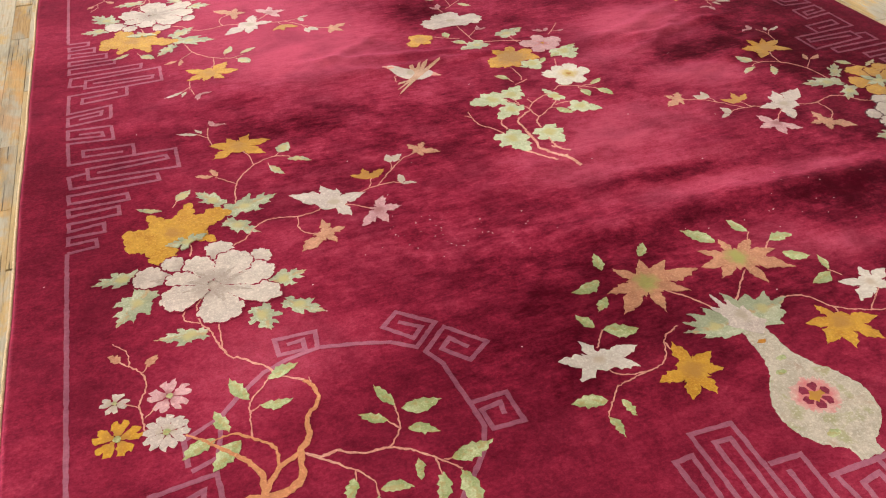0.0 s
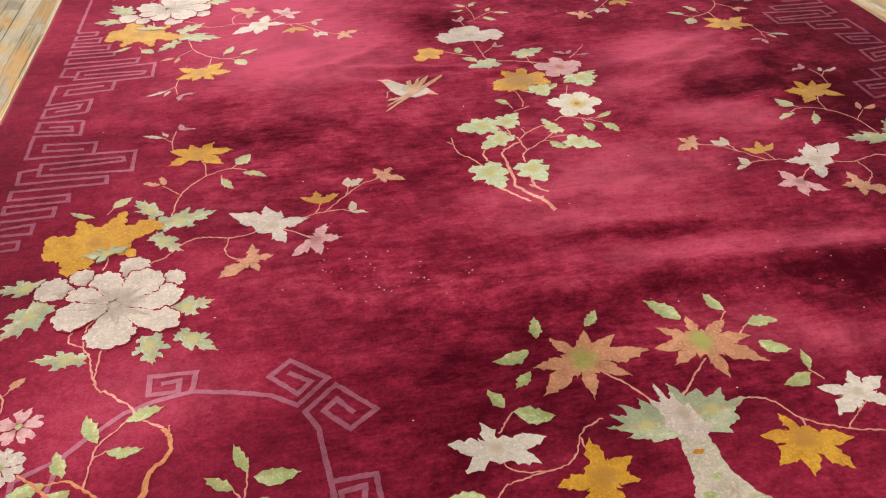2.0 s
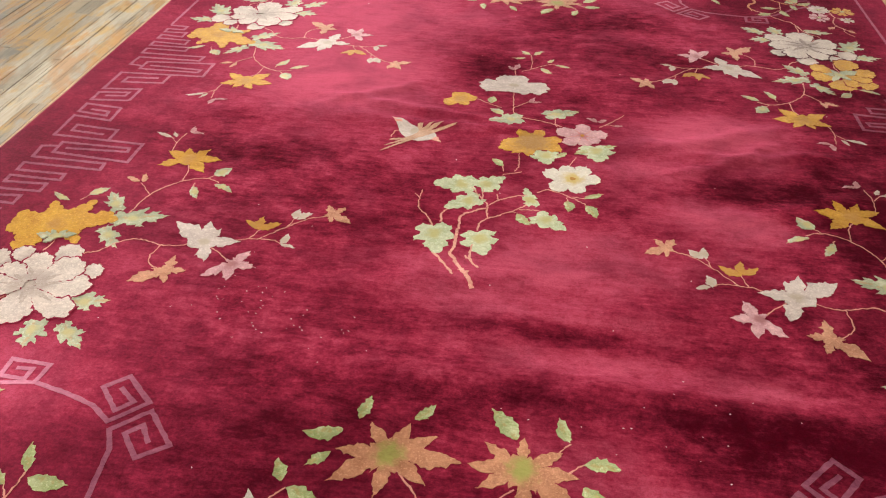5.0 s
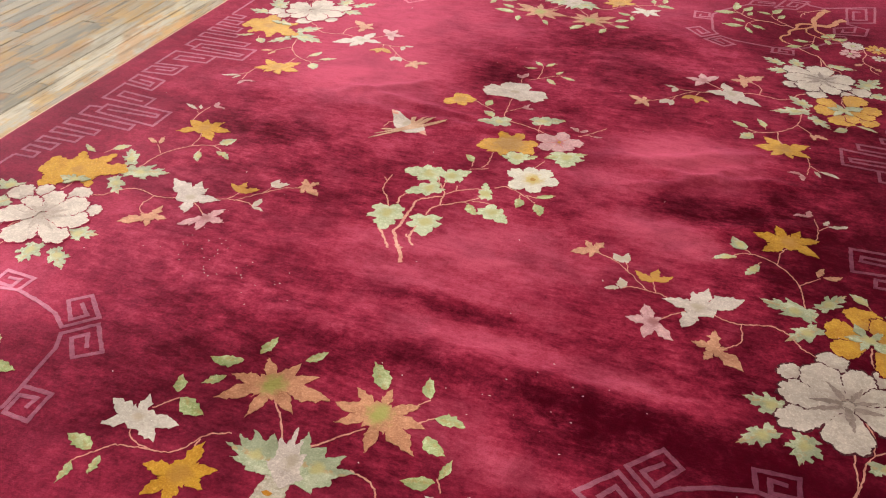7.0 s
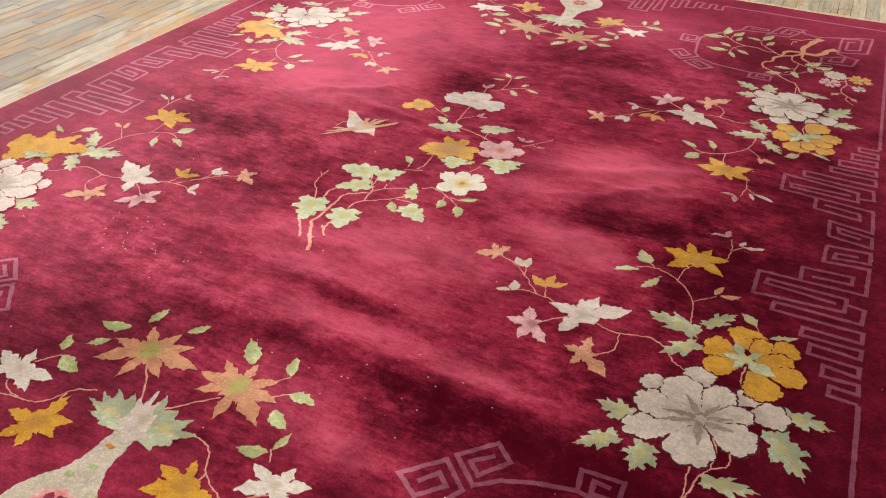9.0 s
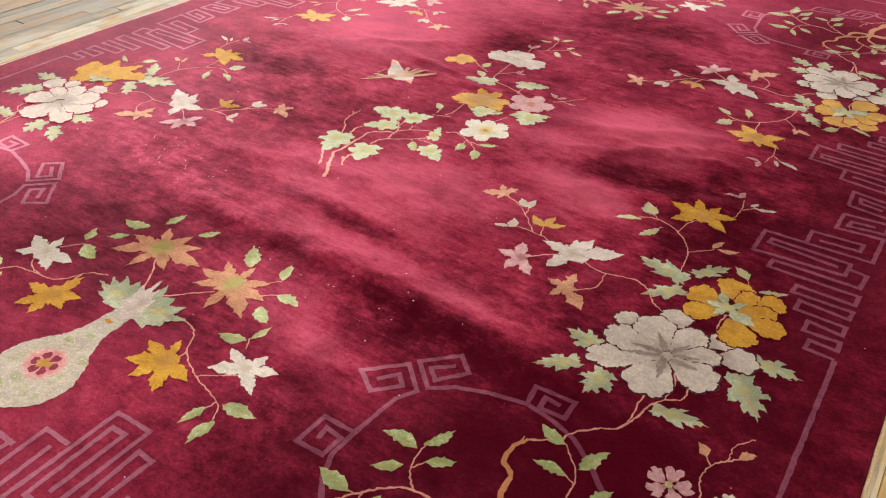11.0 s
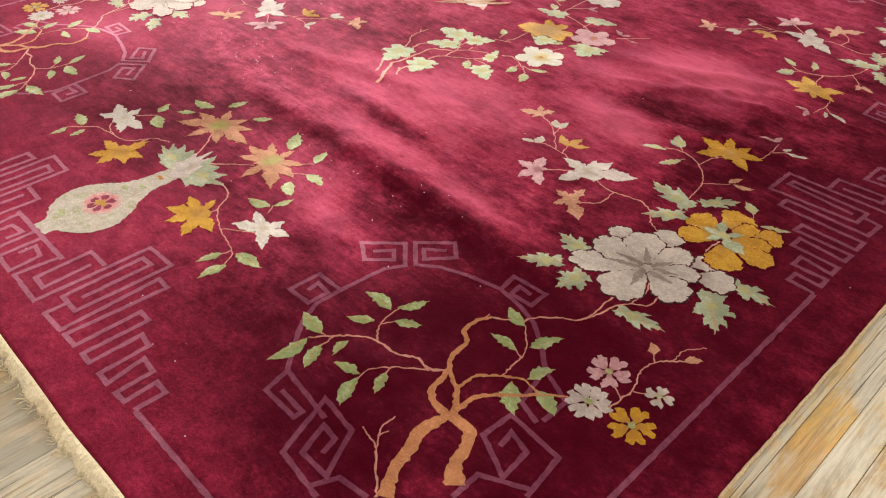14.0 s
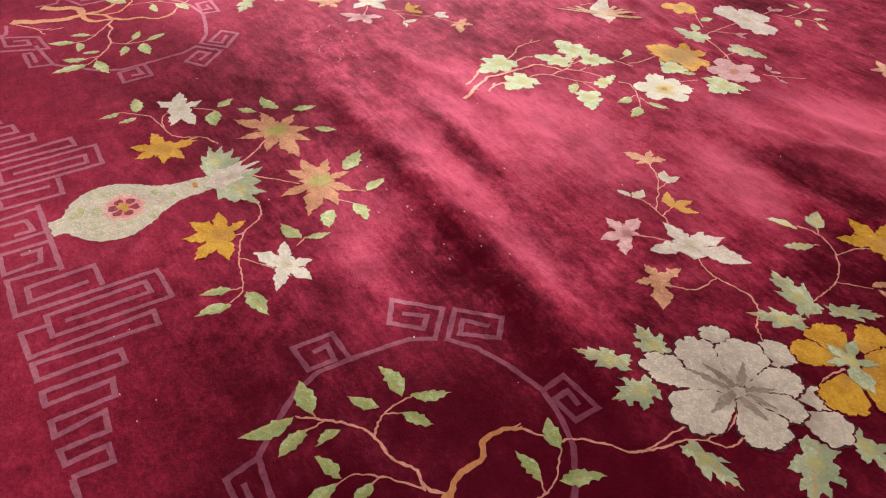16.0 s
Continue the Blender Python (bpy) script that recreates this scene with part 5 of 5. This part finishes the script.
# the fret of the border: along the ends and along the sides, from the middle outwards
END_FRET = {
    "A": [(0.570, 0.005), (0.572, 0.062), (0.540, 0.063), (0.543, 0.002), (0.515, 0.000), (0.514, 0.070), (0.475, 0.074), (0.486, -0.001), (0.455, 0.000), (0.453, 0.095), (0.418, 0.100), (0.419, -0.001), (0.390, 0.000), (0.392, 0.127), (0.361, 0.127), (0.362, -0.002), (0.323, -0.002), (0.334, 0.198), (0.299, 0.199), (0.306, -0.003), (0.244, -0.006), (0.245, 0.034)],
    "B": [(0.249, 0.064), (0.249, 0.209), (0.218, 0.207), (0.221, 0.039), (0.276, 0.038), (0.279, 0.238), (0.198, 0.234), (0.197, -0.006), (0.095, -0.003), (0.103, 0.087), (-0.113, 0.087)],
    "C": [(0.190, 0.141), (0.128, 0.139), (0.132, 0.024), (0.171, 0.022), (0.167, 0.121)],
    "D": [(0.016, 0.085), (0.015, -0.003), (0.076, -0.005), (0.071, 0.058), (0.033, 0.064), (0.033, 0.030)],
}
SIDE_FRET = {
    "A": [(0.588, 0.001), (0.586, 0.064), (0.557, 0.062), (0.558, 0.002), (0.529, 0.003), (0.533, 0.082), (0.497, 0.081), (0.505, 0.004), (0.474, 0.003), (0.473, 0.117), (0.438, 0.116), (0.444, 0.004), (0.414, 0.002), (0.417, 0.141), (0.388, 0.138), (0.388, 0.004), (0.351, 0.002), (0.355, 0.218), (0.323, 0.214), (0.320, 0.008), (0.264, 0.003), (0.258, 0.045)],
    "B": [(0.265, 0.071), (0.258, 0.247), (0.239, 0.243), (0.237, 0.048), (0.290, 0.050), (0.308, 0.271), (0.213, 0.270), (0.202, 0.003), (0.087, 0.000), (0.101, 0.117), (0.024, 0.114)],
    "C": [(0.209, 0.166), (0.150, 0.165), (0.139, 0.038), (0.172, 0.040), (0.180, 0.139)],
    "D": [(0.024, 0.114), (0.013, 0.000), (0.062, 0.000), (0.075, 0.092), (0.051, 0.088), (0.044, 0.029)],
}


def fret(paths, put):
    for way in (1, -1):
        for key, run in paths.items():
            line(lambda p: put(p[0] * way, p[1]), run)


fret(END_FRET, lambda u, v: (0.053 + u, -1.738 + v))
fret(END_FRET, lambda u, v: (0.030 + u, 1.722 - v))
fret(SIDE_FRET, lambda u, v: (-1.233 + v, 0.0 + u))
fret(SIDE_FRET, lambda u, v: (1.272 - v * 0.9, -0.028 + u))
# guard lines that close the border round the corners
for sx, edge, mid in ((-1, -1.233, 0.0), (1, 1.272, -0.028)):
    for sy, end, half in ((-1, -1.732, 0.590), (1, 1.722, 0.590)):
        centre = 0.053 if sy < 0 else 0.030
        line(same, [(edge, mid + sy * half), (edge, end), (centre + sx * 0.573, end)])

# ---- edges of the rug ----


def cord(points, radius, name, material, label, flatten=0.7, rough=0.2):
    verts, faces = [], []
    n, k = len(points), 6
    for i, q in enumerate(points):
        d = (Vector(points[min(i + 1, n - 1)]) - Vector(points[max(i - 1, 0)])).normalized()
        s = Vector((0, 0, 1)).cross(d).normalized()
        up = d.cross(s)
        r = radius * rng.uniform(1 - rough, 1 + rough)
        for j in range(k):
            a = 2 * math.pi * j / k
            verts.append(Vector(q) + s * math.cos(a) * r + up * math.sin(a) * r * flatten)
    for i in range(n - 1):
        for j in range(k):
            faces.append((i * k + j, i * k + (j + 1) % k, (i + 1) * k + (j + 1) % k, (i + 1) * k + j))
    faces += [tuple(range(k))[::-1], tuple((n - 1) * k + j for j in range(k))]
    return child(name, mesh_of(name, verts, faces, material, True), rug, label=label)


for side, x, k in ((-1, RX0, 1), (1, RX1, 2)):
    ys = [RY0 + 0.004 + i * 0.008 for i in range(int((RY1 - RY0) / 0.008))]
    pts = [(x + edge_sway(y, k) + side * (0.0035 + rng.uniform(-0.0008, 0.0008)), y, 0.0052) for y in ys]
    cord(pts, 0.0037, "side_binding", CORD, "tan overcast side cord", 1.0, 0.14)


def end_band(y, side, k):
    """The cream cotton web at an end, with a ragged edge."""
    verts, faces = [], []
    n = int((RX1 - RX0) / 0.004)
    ragged = 0.0
    for i in range(n + 1):
        x = RX0 + (RX1 - RX0) * i / n
        yy = y + edge_sway(x, k)
        ragged = 0.82 * ragged + rng.uniform(-0.0036, 0.0036)
        out = 0.021 + 0.007 * noise.noise((x * 5, k, 0)) + 0.004 * noise.noise((x * 23, k, 5)) + ragged
        for o, z in ((-0.003, 0.0100), (0.003, 0.0135 + rng.uniform(-0.0022, 0.0022)), (out * 0.5, 0.0125 + rng.uniform(-0.0032, 0.0032)), (out * 0.88, 0.0070 + rng.uniform(-0.0024, 0.0024)), (out, 0.0005)):
            verts.append((x, yy + side * o, z))
    for i in range(n):
        for j in range(4):
            a = 5 * i + j
            faces.append((a, a + 1, a + 6, a + 5) if side < 0 else (a, a + 5, a + 6, a + 1))
    child("end_web", mesh_of("end_web", verts, faces, COTTON), rug, label="cream cotton end web with worn fringe")


end_band(RY0, -1, 3)
end_band(RY1, 1, 4)


def loose_thread(x, y, side, longest=0.05, thick=0.0013):
    ln = rng.uniform(0.25, 1.0) * longest
    a = rng.uniform(-1.1, 1.1)
    p = []
    for i in range(6):
        t = i / 5
        p.append((x + ln * t * math.sin(a) + 0.004 * math.sin(5 * t + a), y + side * (0.010 + ln * t * math.cos(a)), 0.006 - 0.004 * min(1, t * 2) + 0.0004))
    cord(p, thick, "fringe_thread", COTTON, "", 1.0, 0.3)


for i in range(48):
    x = rng.uniform(RX0 + 0.02, RX1 - 0.02)
    loose_thread(x, RY0 + edge_sway(x, 3), -1)
for i in range(70):
    x = rng.uniform(RX0 + 0.02, RX1 - 0.02)
    loose_thread(x, RY0 + edge_sway(x, 3) - 0.008, -1, 0.014, 0.0007)
for i in range(110):
    x = rng.uniform(-0.35, RX1 - 0.02)
    loose_thread(x, RY0 + edge_sway(x, 3) - 0.010, -1, 0.020, 0.0009)
for i in range(20):
    x = rng.uniform(RX0 + 0.02, RX1 - 0.02)
    loose_thread(x, RY1 + edge_sway(x, 4), 1)

# ---- lint on the pile ----
verts, faces = [], []


def fleck(x, y, r):
    o = len(verts)
    a = rng.uniform(0, 3.14)
    z = relief(x, y) + 0.0015
    for i in range(5):
        t = a + i * 1.2566
        q = r * rng.uniform(0.6, 1.2)
        verts.append((x + q * math.cos(t) * 1.3, y + q * math.sin(t) * 0.8, z))
    verts.append((x, y, z + r * 0.8))
    faces.extend((o + i, o + (i + 1) % 5, o + 5) for i in range(5))


for i in range(70):
    fleck(rng.uniform(RX0 + 0.05, RX1 - 0.05), rng.uniform(RY0 + 0.03, RY1 - 0.05), rng.uniform(0.0007, 0.0018))
for cx, cy, n in ((-0.45, -0.80, 30), (-0.30, -0.86, 12), (0.35, -1.02, 8), (0.5, -0.95, 6), (0.55, -1.62, 5)):
    for i in range(n):
        fleck(rng.gauss(cx, 0.08), rng.gauss(cy, 0.04), rng.uniform(0.0008, 0.0017))
tagged(new("lint", mesh_of("lint", verts, faces, LINT)), "scattered white lint flecks on the rug pile", "lint", "", "stuff")

# ---- floor boards ----
WIDE = 0.0577
rest_v, rest_f = [], []


def board_shape(w, ln, z):
    b = 0.0008
    v = []
    for x, zz in ((-w / 2, -0.006), (-w / 2, -b), (-w / 2 + b, 0), (w / 2 - b, 0), (w / 2, -b), (w / 2, -0.006)):
        v += [(x, -ln / 2, zz + z), (x, ln / 2, zz + z)]
    f = [(2 * i, 2 * i + 2, 2 * i + 3, 2 * i + 1) for i in range(5)]
    f += [(0, 10, 8, 6, 4, 2)[::-1], (1, 3, 5, 7, 9, 11)[::-1]]
    return v, [t[::-1] for t in f]


lengths = [0.32, 0.45, 0.6, 0.75, 0.9, 1.15]
board_meshes = {}
brng = random.Random(11)
i0, i1 = math.ceil((ROOM[0] - 0.540) / WIDE), math.floor((ROOM[1] - 0.540) / WIDE)
parts = 0
for i in range(i0, i1):
    xc = 0.540 + (i + 0.5) * WIDE
    y = ROOM[2] - brng.uniform(0, 0.8)
    while y < ROOM[3]:
        ln = brng.choice(lengths)
        a, b = y, y + ln
        y = b
        a, b = max(a, ROOM[2] + 0.003), min(b, ROOM[3] - 0.003)
        ln = b - a
        if ln < 0.03:
            continue
        under = RX0 + 0.05 < xc - WIDE / 2 and xc + WIDE / 2 < RX1 - 0.05 and RY0 + 0.05 < a and b < RY1 - 0.05
        if under:
            continue
        z = brng.uniform(-0.0014, 0.0)
        w = WIDE - brng.choice((0.0002, 0.0003, 0.0004, 0.0007, 0.0014, 0.0036))
        if brng.random() < 0.035:
            w -= 0.008
        gap = brng.choice((0.0004, 0.0006, 0.0010, 0.0016, 0.008))
        close = -2.6 < xc < 1.95 and -2.35 < a < 1.5 and not (RX0 < xc < RX1 and a > RY0)
        if close and parts < 300:
            parts += 1
            key = (ln, w, gap)
            if key not in board_meshes:
                board_meshes[key] = mesh_of("board", *board_shape(w, ln - gap, 0.0), PLANK)
            ob = new("board", board_meshes[key])
            ob.parent = floor
            ob.location = (xc, (a + b) / 2, z)
        else:
            v, f = board_shape(w, ln - gap, z)
            o = len(rest_v)
            rest_v += [(p[0] + xc, p[1] + (a + b) / 2, p[2]) for p in v]
            rest_f += [tuple(k + o for k in t) for t in f]
rest = new("boards", mesh_of("boards", rest_v, rest_f, PLANKS))
rest.parent = floor
tagged(rest, "", "", "", "stuff")
